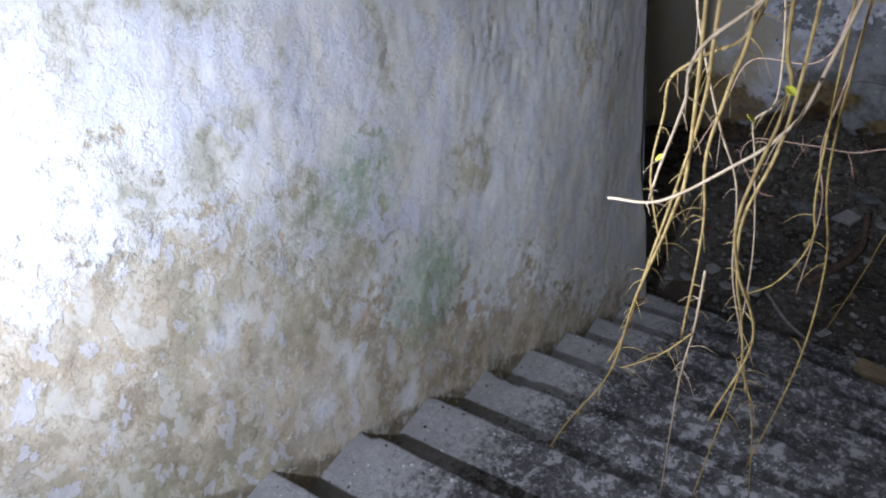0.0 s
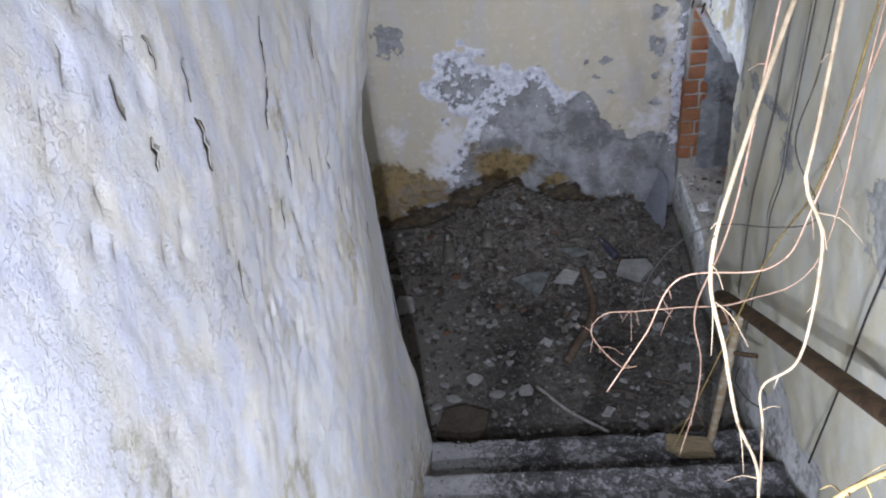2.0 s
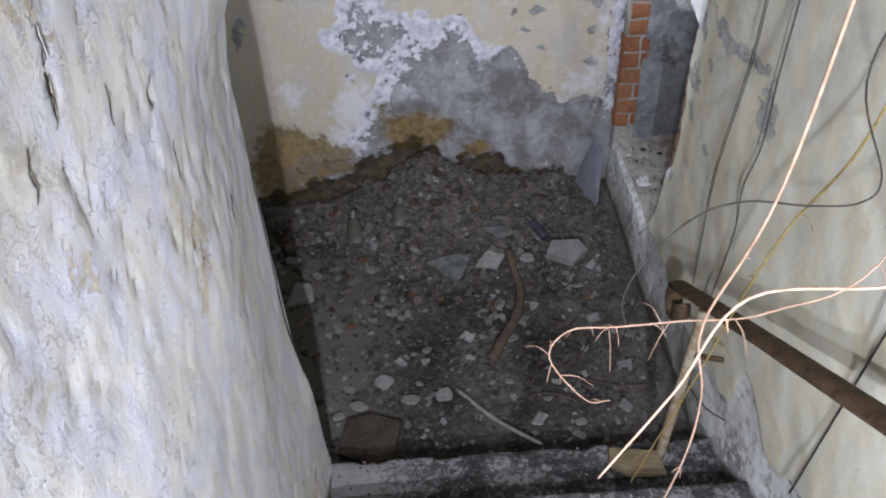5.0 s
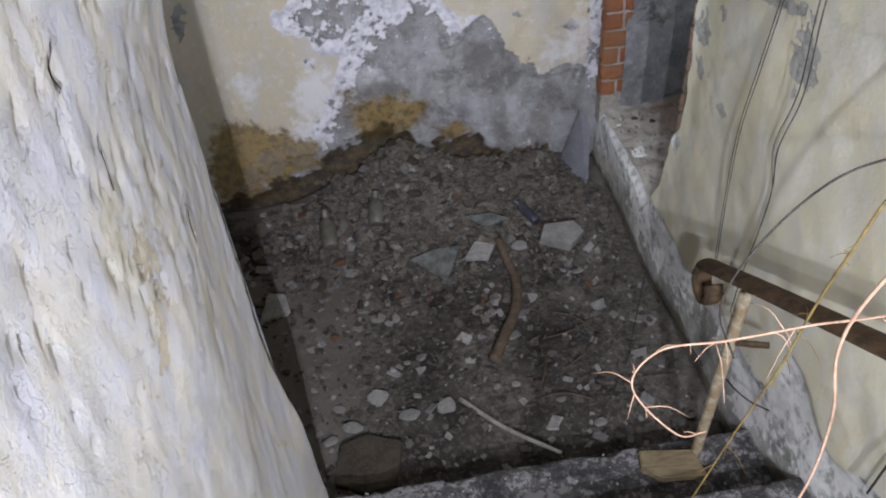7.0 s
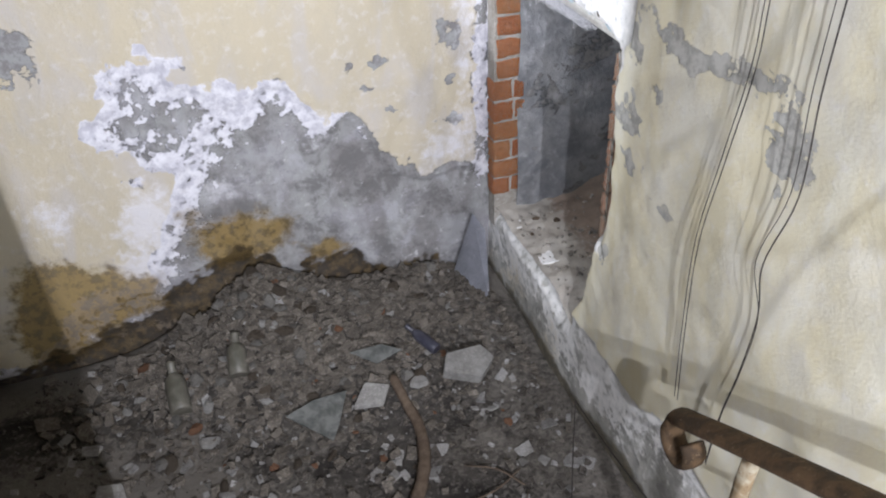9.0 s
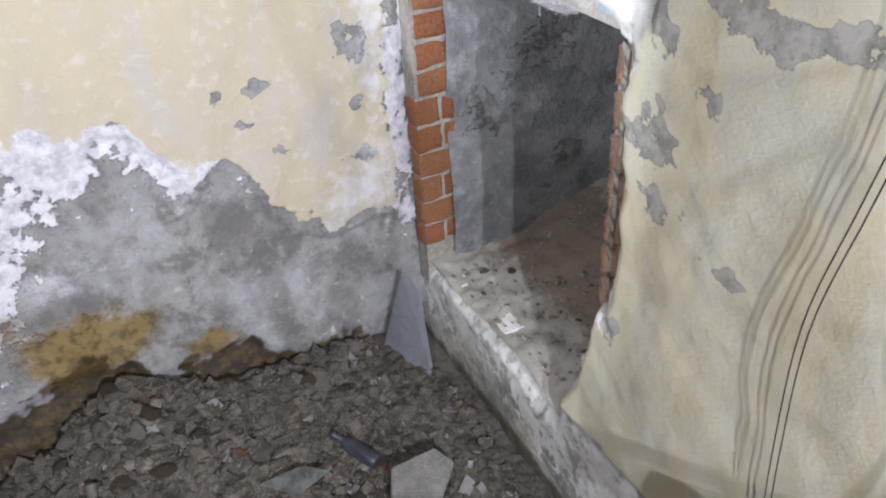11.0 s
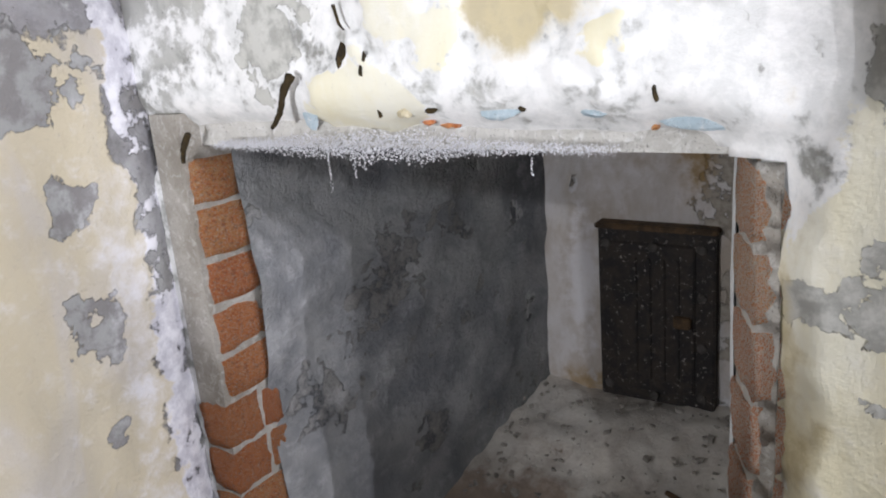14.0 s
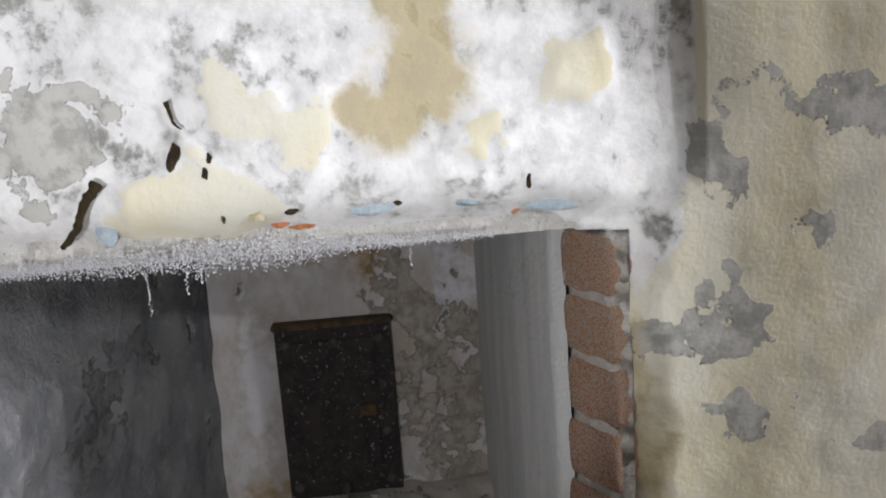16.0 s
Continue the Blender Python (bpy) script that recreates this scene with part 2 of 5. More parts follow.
FROST = grit("salt_frost", (0.80, 0.80, 0.84), (0.86, 0.86, 0.9), (0.92, 0.92, 0.94), scale=2)
MORTAR = grit("old_mortar", (0.33, 0.30, 0.26), (0.46, 0.43, 0.39), (0.62, 0.60, 0.57), scale=2)
BLUE = grit("blue_paint_scrap", (0.42, 0.52, 0.58), (0.5, 0.6, 0.66), (0.7, 0.74, 0.76), scale=3)
CREAM = grit("cream_plaster", (0.62, 0.54, 0.36), (0.70, 0.62, 0.44), (0.78, 0.73, 0.6), scale=2)
# brown dirt taken near black: shade inside holes and cracks is in the colour
HOLE = grit("cavity_dirt_shade", (0.02, 0.015, 0.01), (0.05, 0.035, 0.015), (0.11, 0.07, 0.02), scale=3)
SLAB = grit("bluish_slab", (0.40, 0.41, 0.46), (0.48, 0.49, 0.55), (0.58, 0.58, 0.62), scale=2)


def brick_material(name, smear):
    s = Nodes(name)
    n1, n2 = s.noise(30, 6, 0.65, 0.5), s.noise(140, 5, 0.7)
    c = s.mix(s.rand(), (0.70, 0.17, 0.04), (0.76, 0.38, 0.14))
    c = s.mix(s.step(s.noise(11, 5, 0.6, 0.6), 0.42, 0.62), c, (0.76, 0.24, 0.06))
    c = s.mix(s.math("MULTIPLY", s.step(s.noise(17, 6, 0.6, 0.3), 0.52, 0.66), 0.8), c, (0.27, 0.09, 0.05))
    c = s.mix(s.step(n1, 0.45, 0.7), c, (0.42, 0.10, 0.04))
    c = s.mix(s.math("MULTIPLY", s.step(n1, 0.58, 0.42), 0.35), c, (0.55, 0.36, 0.24))
    c = s.mix(s.step(n2, 0.66, 0.74), c, (0.6, 0.5, 0.42))
    c = s.mix(s.step(s.noise(38, 7, 0.7, 0.4), smear, smear + 0.06), c, (0.66, 0.58, 0.48))
    return s.done(c, 0.92, s.math("ADD", n1, s.math("MULTIPLY", n2, 0.5)), 0.016)


def rust_material(name, a, b, c, metal=0.2):
    s = Nodes(name)
    n1, n2 = s.noise(25, 8, 0.65, 0.5), s.noise(120, 5, 0.7)
    col = s.mix(s.step(n1, 0.38, 0.6), a, b)
    col = s.mix(s.step(n2, 0.60, 0.68), col, c)
    return s.done(col, s.math("ADD", 0.55, s.math("MULTIPLY", n1, 0.4)), s.math("ADD", n1, n2), 0.003, metal, 0.4)


def plain(name, a, b, rough=0.7, scale=40, spec=0.3, depth=0.003, stretch=None):
    s = Nodes(name)
    n = s.noise(scale, 6, 0.65, 0.3, stretch)
    return s.done(s.mix(s.step(n, 0.35, 0.65), a, b), rough, n, depth, 0.0, spec)


BRICK, SMEARED = brick_material("red_brick", 0.545), brick_material("plaster_smeared_brick", 0.46)
RUST = rust_material("rusty_iron", (0.055, 0.035, 0.02), (0.13, 0.08, 0.042), (0.24, 0.17, 0.11))
IRON = rust_material("black_iron", (0.026, 0.024, 0.024), (0.052, 0.042, 0.036), (0.36, 0.33, 0.31))
BOLT = rust_material("bolt_iron", (0.06, 0.055, 0.05), (0.10, 0.09, 0.085), (0.24, 0.2, 0.18))
POST = rust_material("chipped_white_iron", (0.45, 0.40, 0.30), (0.30, 0.22, 0.13), (0.16, 0.08, 0.04), 0.0)
ROOT = plain("straw_root", (0.34, 0.25, 0.10), (0.22, 0.15, 0.055), 0.75, 60)
PALEROOT = plain("pale_root", (0.46, 0.36, 0.24), (0.33, 0.25, 0.16), 0.75, 60)
PINK = plain("pinkish_root", (0.56, 0.38, 0.28), (0.44, 0.27, 0.18), 0.75, 60)
OLIVE = plain("olive_root", (0.30, 0.22, 0.07), (0.20, 0.14, 0.05), 0.75, 60)
LEAF = plain("yellow_leaf", (0.55, 0.58, 0.06), (0.48, 0.42, 0.05), 0.6, 30)
WIRE = plain("black_wire", (0.025, 0.023, 0.02), (0.06, 0.05, 0.045), 0.6, 80)
WOOD = plain("grey_wood", (0.24, 0.19, 0.11), (0.15, 0.115, 0.07), 0.85, 20, stretch=(1, 5, 5))
BARK = plain("brown_bark", (0.135, 0.10, 0.072), (0.085, 0.06, 0.043), 0.85, 40)
STICK = plain("pale_stick", (0.33, 0.31, 0.29), (0.22, 0.2, 0.18), 0.7, 40)
DUSTYGLASS = plain("dusty_glass", (0.075, 0.072, 0.055), (0.15, 0.14, 0.118), 0.45, 14, 0.5)
DARKGLASS = plain("dark_bottle_glass", (0.03, 0.03, 0.045), (0.07, 0.07, 0.09), 0.3, 20, 0.5)
PANE = plain("dirty_pane_glass", (0.06, 0.066, 0.064), (0.15, 0.155, 0.15), 0.25, 18, 0.6)


# ---- mesh helpers
def mesh_object(name, verts, faces, material, parent=None, label="", flat=False, attrs=None):
    me = bpy.data.meshes.new(name)
    me.from_pydata([tuple(v) for v in verts], [], [tuple(f) for f in faces])
    me.polygons.foreach_set("use_smooth", [not flat] * len(me.polygons))
    me.materials.append(material)
    for key, values in (attrs or {}).items():
        me.attributes.new(key, "FLOAT", "POINT").data.foreach_set("value", np.asarray(values, np.float32).ravel())
    ob = new(name, me)
    if parent:
        ob.parent = parent
    if label:
        ob["label"] = label
    return ob


def part(name, bm, material, parent, label=""):
    me = bpy.data.meshes.new(name)
    bm.to_mesh(me)
    bm.free()
    me.materials.append(material)
    ob = new(name, me)
    ob.parent = parent
    if label:
        ob["label"] = label
    return ob


def thing(name, label, category, group="", kind="", at=(0, 0, 0)):
    ob = new(name)
    ob.location = at
    return tagged(ob, label, category, group, kind)


def sheet(name, us, vs, place, material, keep=None, skirt=(0, 0, 0), attrs=None, parent=None):
    """A grid over us x vs; place(U, V) gives x, y, z arrays. Cells where keep is false are left out; open rims get a skirt."""
    U, V = np.meshgrid(us, vs, indexing="ij")
    X, Y, Z = place(U, V)
    nu, nv = U.shape
    idx = np.arange(nu * nv).reshape(nu, nv)
    cells = np.ones((nu - 1, nv - 1), bool)
    if keep is not None:
        cells = keep((U[1:, 1:] + U[:-1, :-1]) / 2, (V[1:, 1:] + V[:-1, :-1]) / 2)
    quads = np.stack([idx[:-1, :-1], idx[1:, :-1], idx[1:, 1:], idx[:-1, 1:]], -1)[cells]
    verts = np.stack([X, Y, Z], -1).reshape(-1, 3)
    fields = {k: np.broadcast_to(np.asarray(f(U, V), float), U.shape).ravel() for k, f in (attrs or {}).items()}
    for k, v in (("edge", 1.0), ("dirt", 1.0), ("patch", 0.0), ("stain", 0.0), ("algae", 0.0), ("bloom", 0.0), ("saltless", 0.0)):
        fields.setdefault(k, np.full(nu * nv, v))
    if any(skirt):
        pairs = np.concatenate([quads[:, [0, 1]], quads[:, [1, 2]], quads[:, [2, 3]], quads[:, [3, 0]]])
        code, back = pairs[:, 0] * 10**7 + pairs[:, 1], pairs[:, 1] * 10**7 + pairs[:, 0]
        rim = pairs[~np.isin(code, back)]
        used, inv = np.unique(rim.ravel(), return_inverse=True)
        inv = inv.reshape(-1, 2)
        first = len(verts)
        verts = np.concatenate([verts, verts[used] + np.array(skirt)])
        fields = {k: np.concatenate([v, v[used]]) for k, v in fields.items()}
        quads = np.concatenate([quads, np.stack([rim[:, 1], rim[:, 0], first + inv[:, 0], first + inv[:, 1]], -1)])
    used, inv = np.unique(quads.ravel(), return_inverse=True)
    fields = {k: v[used] for k, v in fields.items()}
    return mesh_object(name, verts[used].tolist(), inv.reshape(-1, 4).tolist(), material, parent, attrs=fields)


def block(name, lo, hi, material, kind="structure"):
    bm = bmesh.new()
    bmesh.ops.create_cube(bm, size=1)
    for v in bm.verts:
        v.co = [(lo[i] + hi[i]) / 2 + v.co[i] * (hi[i] - lo[i]) for i in range(3)]
    me = bpy.data.meshes.new(name)
    bm.to_mesh(me)
    bm.free()
    me.materials.append(material)
    return tagged(new(name, me), kind=kind)


def steps_of(*spans):
    """Coordinates from (start, end, spacing) spans joined end to end."""
    out = []
    for a, b, d in spans:
        out += list(np.linspace(a, b, max(2, int(round((b - a) / d)) + 1)))[:-1]
    return np.array(out + [spans[-1][1]])


def glide(points, per=6):
    """Catmull-Rom through the points."""
    p = [Vector(q) for q in points]
    p = [p[0] * 2 - p[1]] + p + [p[-1] * 2 - p[-2]]
    out = []
    for a, b, c, d in zip(p, p[1:], p[2:], p[3:]):
        for k in range(per):
            t = k / per
            out.append(0.5 * ((2 * b) + (c - a) * t + (2 * a - 5 * b + 4 * c - d) * t * t + (3 * b - a - 3 * c + d) * t**3))
    return out + [p[-2]]


def tube(points, r0, r1=None, sides=6, per=6, rough=0.0, flat=1.0, twist_up=None):
    """Vertices and faces of a tapering tube through the points. flat squeezes it along its second axis."""
    line = glide(points, per) if per else [Vector(q) for q in points]
    r1 = r0 if r1 is None else r1
    verts, faces = [], []
    up = Vector(twist_up or (0.37, 0.91, 0.2))
    for k, q in enumerate(line):
        ahead = (line[min(k + 1, len(line) - 1)] - line[max(k - 1, 0)]).normalized()
        side = ahead.cross(up).normalized()
        over = side.cross(ahead)
        r = r0 + (r1 - r0) * k / (len(line) - 1)
        for j in range(sides):
            a = 2 * math.pi * j / sides
            rr = r * (1 + rough * (random.random() - 0.5))
            verts.append(q + side * math.cos(a) * rr + over * math.sin(a) * rr * flat)
    for k in range(len(line) - 1):
        for j in range(sides):
            a, b = k * sides + j, k * sides + (j + 1) % sides
            faces.append((a, b, b + sides, a + sides))
    faces += [tuple(range(sides))[::-1], tuple(range(len(verts) - sides, len(verts)))]
    return verts, faces


def joined(pieces):
    verts, faces = [], []
    for v, f in pieces:
        n = len(verts)
        verts += list(v)
        faces += [tuple(i + n for i in q) for q in f]
    return verts, faces


# ---- left wall: limewashed, blistered, ending in a corner at the landing
def left_place(y, z):
    bulge = (fbm(y, z, 2.2, 3, 1) - 0.5) * 0.028 + 0.012 * smooth(z, 0.8, 1.6) * smooth(y, -1.2, -0.3)
    grain = (fbm(y * 1.2, z, 11, 4, 2) - 0.5) * 0.0055 + (fbm(y * 1.3, z * 0.8, 34, 2, 6) - 0.5) * 0.003
    ridge = np.abs(fbm(y * 2.2, z * 0.8, 13, 3, 3) - 0.5)
    flakes = -0.006 * smooth(ridge, 0.022, 0.0) * smooth(fbm(y, z, 3, 2, 4), 0.45, 0.6) * smooth(z - nosing(y), 0.5, 1.0)
    x = bulge + grain + flakes
    x = x - 0.035 * smooth(y, Y1 - 0.035, Y1) + (0.03 * smooth(z, 1.75, 1.9) + 0.05 * smooth(z, 1.88, 2.15)) * smooth(y, -0.6, Y1) - 0.03 * smooth(z, 0.3, 1.0) * smooth(z, 1.9, 1.6) * smooth(y, -0.7, -0.15)
    return x * smooth(y, -4.4, -4.2), y, z


def left_edge(y, z):
    above = z - nosing(y)
    tan = 0.50 + 0.34 * smooth(y, -1.6, -2.3) - 0.30 * smooth(y, -1.3, -0.4)
    return (above - tan) * 0.9 + (fbm(y, z, 4, 3, 9) - 0.5) * 0.25


LEFT_SALT = [(-2.16, 2.20, 0.08, 0.05), (-2.06, 2.08, 0.05, 0.07), (-2.41, 2.24, 0.045, 0.05), (-2.39, 2.136, 0.022, 0.02), (-2.322, 2.085, 0.026, 0.018), (-2.247, 2.03, 0.028, 0.02),
             (-2.46, 2.09, 0.06, 0.05), (-1.906, 1.853, 0.10, 0.06), (-2.19, 1.785, 0.045, 0.07), (-1.986, 1.733, 0.03, 0.05), (-1.255, 1.097, 0.04, 0.06), (-1.93, 1.443, 0.04, 0.06),
             (-1.78, 1.167, 0.06, 0.06), (-2.05, 1.38, 0.05, 0.05), (-1.2, 1.5, 0.15, 0.3), (-0.6, 1.2, 0.1, 0.3)]
LEFT_FIELDS = {
    "edge": left_edge,
    "dirt": lambda y, z: z - nosing(y) + 0.02,
    "patch": lambda y, z: 0.42 * smooth(fbm(y * 1.5, z * 0.7, 5, 3, 12), 0.55, 0.75) * smooth(z - nosing(y), 0.1, 0.5),
    "stain": lambda y, z: 0.55 * smooth(fbm(y, z * 0.8, 3.2, 3, 14), 0.5, 0.72),
    "bloom": lambda y, z: np.maximum.reduce([0.9 * blob(*warp(y, z, 71), *s) for s in LEFT_SALT]) + 0.5 * smooth(y, -0.9, -2.0) * smooth(z, 2.05, 2.35),
    "algae": lambda y, z: 0.85 * blob(y, z, -1.6, 1.42, 0.22, 0.22) + 0.7 * blob(y, z, -1.78, 1.85, 0.2, 0.16),
}
wall = sheet("wall_left", steps_of((-4.5, -2.7, 0.08), (-2.7, Y1, 0.013)), steps_of((-0.1, 0.1, 0.1), (0.1, 2.6, 0.014), (2.6, 4.6, 0.1)), left_place, LEFT,
             skirt=(-0.3, 0, 0), attrs=LEFT_FIELDS)
tagged(wall, kind="structure")
# unseen end face; dark plaster here keeps bounce out of the corner's shade
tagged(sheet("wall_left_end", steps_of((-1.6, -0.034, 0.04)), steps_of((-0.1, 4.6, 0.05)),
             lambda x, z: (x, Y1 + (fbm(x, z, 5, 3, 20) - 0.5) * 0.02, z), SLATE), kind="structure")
block("wall_left_core", (-1.7, -4.6, -0.1), (-0.05, Y1 - 0.02, 4.6), MORTAR)

# ---- far wall: yellow paint, salt crust, damp foot
TOP_X = [-1.6, -0.45, -0.36, -0.28, -0.12, 0.02, 0.10, 0.17, 0.3, 0.385, 0.45, 0.535, 0.6, 0.63, 0.67, 0.73, 0.78, 0.84, 0.88, 0.97, 1.063, 1.28]
TOP_Z = [0.05, 0.06, 0.12, 0.27, 0.33, 0.36, 0.48, 0.66, 0.92, 0.965, 0.95, 0.99, 0.95, 0.90, 0.84, 0.80, 0.785, 0.72, 0.637, 0.57, 0.541, 0.53]
FOOT_X = [-1.6, -0.45, -0.3, -0.05, 0.11, 0.3, 0.43, 0.48, 0.6, 0.75, 0.81, 0.95, 1.28]
FOOT_Z = [0.03, 0.04, 0.07, 0.15, 0.24, 0.33, 0.31, 0.22, 0.23, 0.25, 0.15, 0.07, 0.04]


def far_edge(x, z):
    e = z - np.interp(x, TOP_X, TOP_Z) + (fbm(x, z, 9, 3, 36) - 0.5) * 0.10
    e = np.where(e < 0, e * (0.45 + 0.75 * smooth(x, 0.25, 0.6)), e)
    crust = (np.hypot((x - 0.20) / 0.20, (z - 0.89) / 0.19) - 1) * 0.13 + (fbm(x, z, 9, 3, 34) - 0.5) * 0.16
    e = np.minimum(np.minimum(e, crust), 1.238 - x)
    return np.where(z > 1.28, np.minimum(e, (1.42 - z) + 0.5 * smooth(x, 1.0, 0.2)), e)


FAR_SPOTS = [(0.92, 0.965, 0.05, 0.035), (0.82, 0.96, 0.022, 0.022), (0.92, 0.80, 0.025, 0.018), (0.86, 0.87, 0.03, 0.012), (1.14, 1.03, 0.05, 0.05),
             (1.15, 0.72, 0.04, 0.03), (1.15, 0.88, 0.035, 0.03), (-0.16, 1.18, 0.09, 0.10), (-0.39, 0.94, 0.05, 0.08), (1.14, 1.2, 0.05, 0.04), (1.1, 1.36, 0.16, 0.08)]
far = sheet("wall_far", steps_of((-1.7, -0.5, 0.06), (-0.5, W + 0.02, 0.009)), steps_of((-0.1, 0.0, 0.1), (0.0, 1.5, 0.009), (1.5, 4.6, 0.1)),
            lambda x, z: (x, D + 0.012 * smooth(far_edge(x, z), -0.02, -0.06) + (fbm(x, z, 3, 3, 30) - 0.5) * 0.02 + (fbm(x, z, 22, 3, 31) - 0.5) * 0.010
                          * smooth(far_edge(x, z), 0.0, -0.05) + 0.02 * smooth(z - np.interp(x, FOOT_X, FOOT_Z), 0.03, -0.05), z),
            FAR, skirt=(0, 0.1, 0), attrs={
                "edge": far_edge,
                "dirt": lambda x, z: z - np.interp(x, FOOT_X, FOOT_Z) - 0.012 + (fbm(x, z, 16, 4, 33) - 0.5) * 0.22,
                "patch": lambda x, z: np.maximum.reduce([0.95 * blob(*warp(x, z), *s) for s in FAR_SPOTS]),
                "stain": lambda x, z: 1.2 * blob(*warp(x, z, 40), 0.36, 0.40, 0.17, 0.10) + 1.2 * blob(*warp(x, z, 45), -0.10, 0.25, 0.17, 0.10) + 1.0 * blob(*warp(x, z, 50), 0.66, 0.28, 0.11, 0.06)
                + 1.05 * blob(*warp(x, z, 55), -0.24, 0.37, 0.13, 0.12) + 0.8 * blob(*warp(x, z, 56), -0.36, 0.22, 0.10, 0.16) + 0.75 * blob(*warp(x, z, 58), -0.30, 0.12, 0.12, 0.12) + 0.5 * blob(*warp(x, z, 60), 0.2, 0.53, 0.06, 0.05) + 0.25 * smooth(z, 1.1, 1.6),
                "saltless": lambda x, z: 1.1 * smooth(x, 0.80, 0.92) * smooth(x, 1.24, 1.2) + 0.5 * smooth(fbm(x, z, 8, 2, 35), 0.50, 0.62) * smooth(x, 0.45, 0.65),
                "bloom": lambda x, z: 0.95 * blob(x, z, 0.07, 0.56, 0.09, 0.17) + 0.6 * blob(x, z, -0.02, 0.36, 0.12, 0.08) + 0.6 * blob(x, z, 1.12, 0.62, 0.14, 0.10) + 0.45 * blob(x, z, 0.72, 0.74, 0.10, 0.08)
                + 0.55 * blob(x, z, 0.3, 0.62, 0.1, 0.06) + 0.5 * blob(x, z, -0.2, 0.62, 0.06, 0.12) + 0.6 * blob(x, z, 1.2, 1.0, 0.05, 0.4)})
tagged(far, kind="structure")
block("wall_far_core", (-1.7, D + 0.06, -0.1), (W + 0.95, D + 0.3, 4.6), MORTAR)

# ---- right wall with the broken hatch
OPEN_Y = [0.70, 0.74, 0.79, 0.81, 0.92, 1.07, 1.3, 1.47]
OPEN_LOW = [0.75, 0.52, 0.42, 0.30, 0.28, 0.325, 0.33, 0.335]
SIDE_Z = [0.28, 0.45, 0.68, 0.77, 0.88, 0.96, 1.03, 1.1, 1.19, 1.26]
SIDE_Y = [0.80, 0.785, 0.725, 0.69, 0.693, 0.705, 0.695, 0.708, 0.698, 0.71]


def opening(y, z, grow=0.0):
    """Over 0 inside the hatch, in metres from its rim."""
    ragged = (fbm(y, z, 18, 3, 40) - 0.5) * 0.035
    low = z - np.interp(y, OPEN_Y, OPEN_LOW)
    top = 1.252 + (fbm(y, y * 0, 14, 3, 41) - 0.5) * 0.02 - z
    side = y - np.interp(z, SIDE_Z, SIDE_Y)
    return np.minimum.reduce([low + ragged, top, side + ragged, 1.484 + ragged * 0.2 - y]) + grow


def right_edge(y, z):
    rim = -opening(y, z) - (0.012 + 0.038 * smooth(y, 0.70, 0.82)) - 0.05 * smooth(fbm(y, z, 6, 2, 43), 0.4, 0.7)
    over = np.where(y > 0.62, 1.20 - z, 0.3) + 0.10 * smooth(y, 0.72, 0.62)
    skirt = z - 0.36 - 0.25 * smooth(y, 0.9, 0.3) * smooth(fbm(y, z, 3, 2, 44), 0.4, 0.7)
    corner = 1.36 - y
    keep_y, (y, z) = y, warp(y, z, 21)
    cream = np.maximum.reduce([0.045 - np.hypot((y - 1.14) / 2.0, z - 1.315), 0.036 - np.hypot((y - 1.09), (z - 1.425) * 0.7), 0.032 - np.hypot((y - 1.04) / 1.3, (z - 1.375) * 0.8), 0.02 - np.hypot(y - 0.86, z - 1.36),
                               0.03 - np.hypot(y - 0.75, (z - 1.44) * 0.7)]) * 1.5
    below = np.where(keep_y < 0.74, z - 0.2, 1.0)
    return np.maximum(np.minimum.reduce([rim, over, skirt, corner, below]), cream)


RIGHT_SPOTS = [(0.34, 1.38, 0.28, 0.035), (0.58, 1.14, 0.03, 0.06), (0.56, 1.04, 0.06, 0.03), (0.645, 1.15, 0.04, 0.035), (0.60, 1.30, 0.03, 0.06), (0.5, 1.24, 0.05, 0.02),
               (0.66, 0.70, 0.03, 0.06), (0.42, 0.98, 0.03, 0.02), (0.1, 1.30, 0.08, 0.08), (-0.6, 1.5, 0.15, 0.15), (-1.1, 1.9, 0.2, 0.2), (1.28, 1.38, 0.07, 0.06)]


def right_place(y, z):
    lump = (fbm(y, z, 2.4, 4, 50) - 0.5) * 0.035 * smooth(y, 1.52, 1.3)
    grain = (fbm(y, z, 20, 3, 51) - 0.5) * 0.004
    bare = 0.010 * smooth(right_edge(y, z), 0.01, -0.02)
    flare = 0.028 * smooth(opening(y, z), -0.05, 0.0) + 0.03 * smooth(z, 1.33, 1.26) * smooth(z, 1.2, 1.25) * smooth(y, 0.7, 0.8)
    return W + lump + grain + bare + flare, y, z


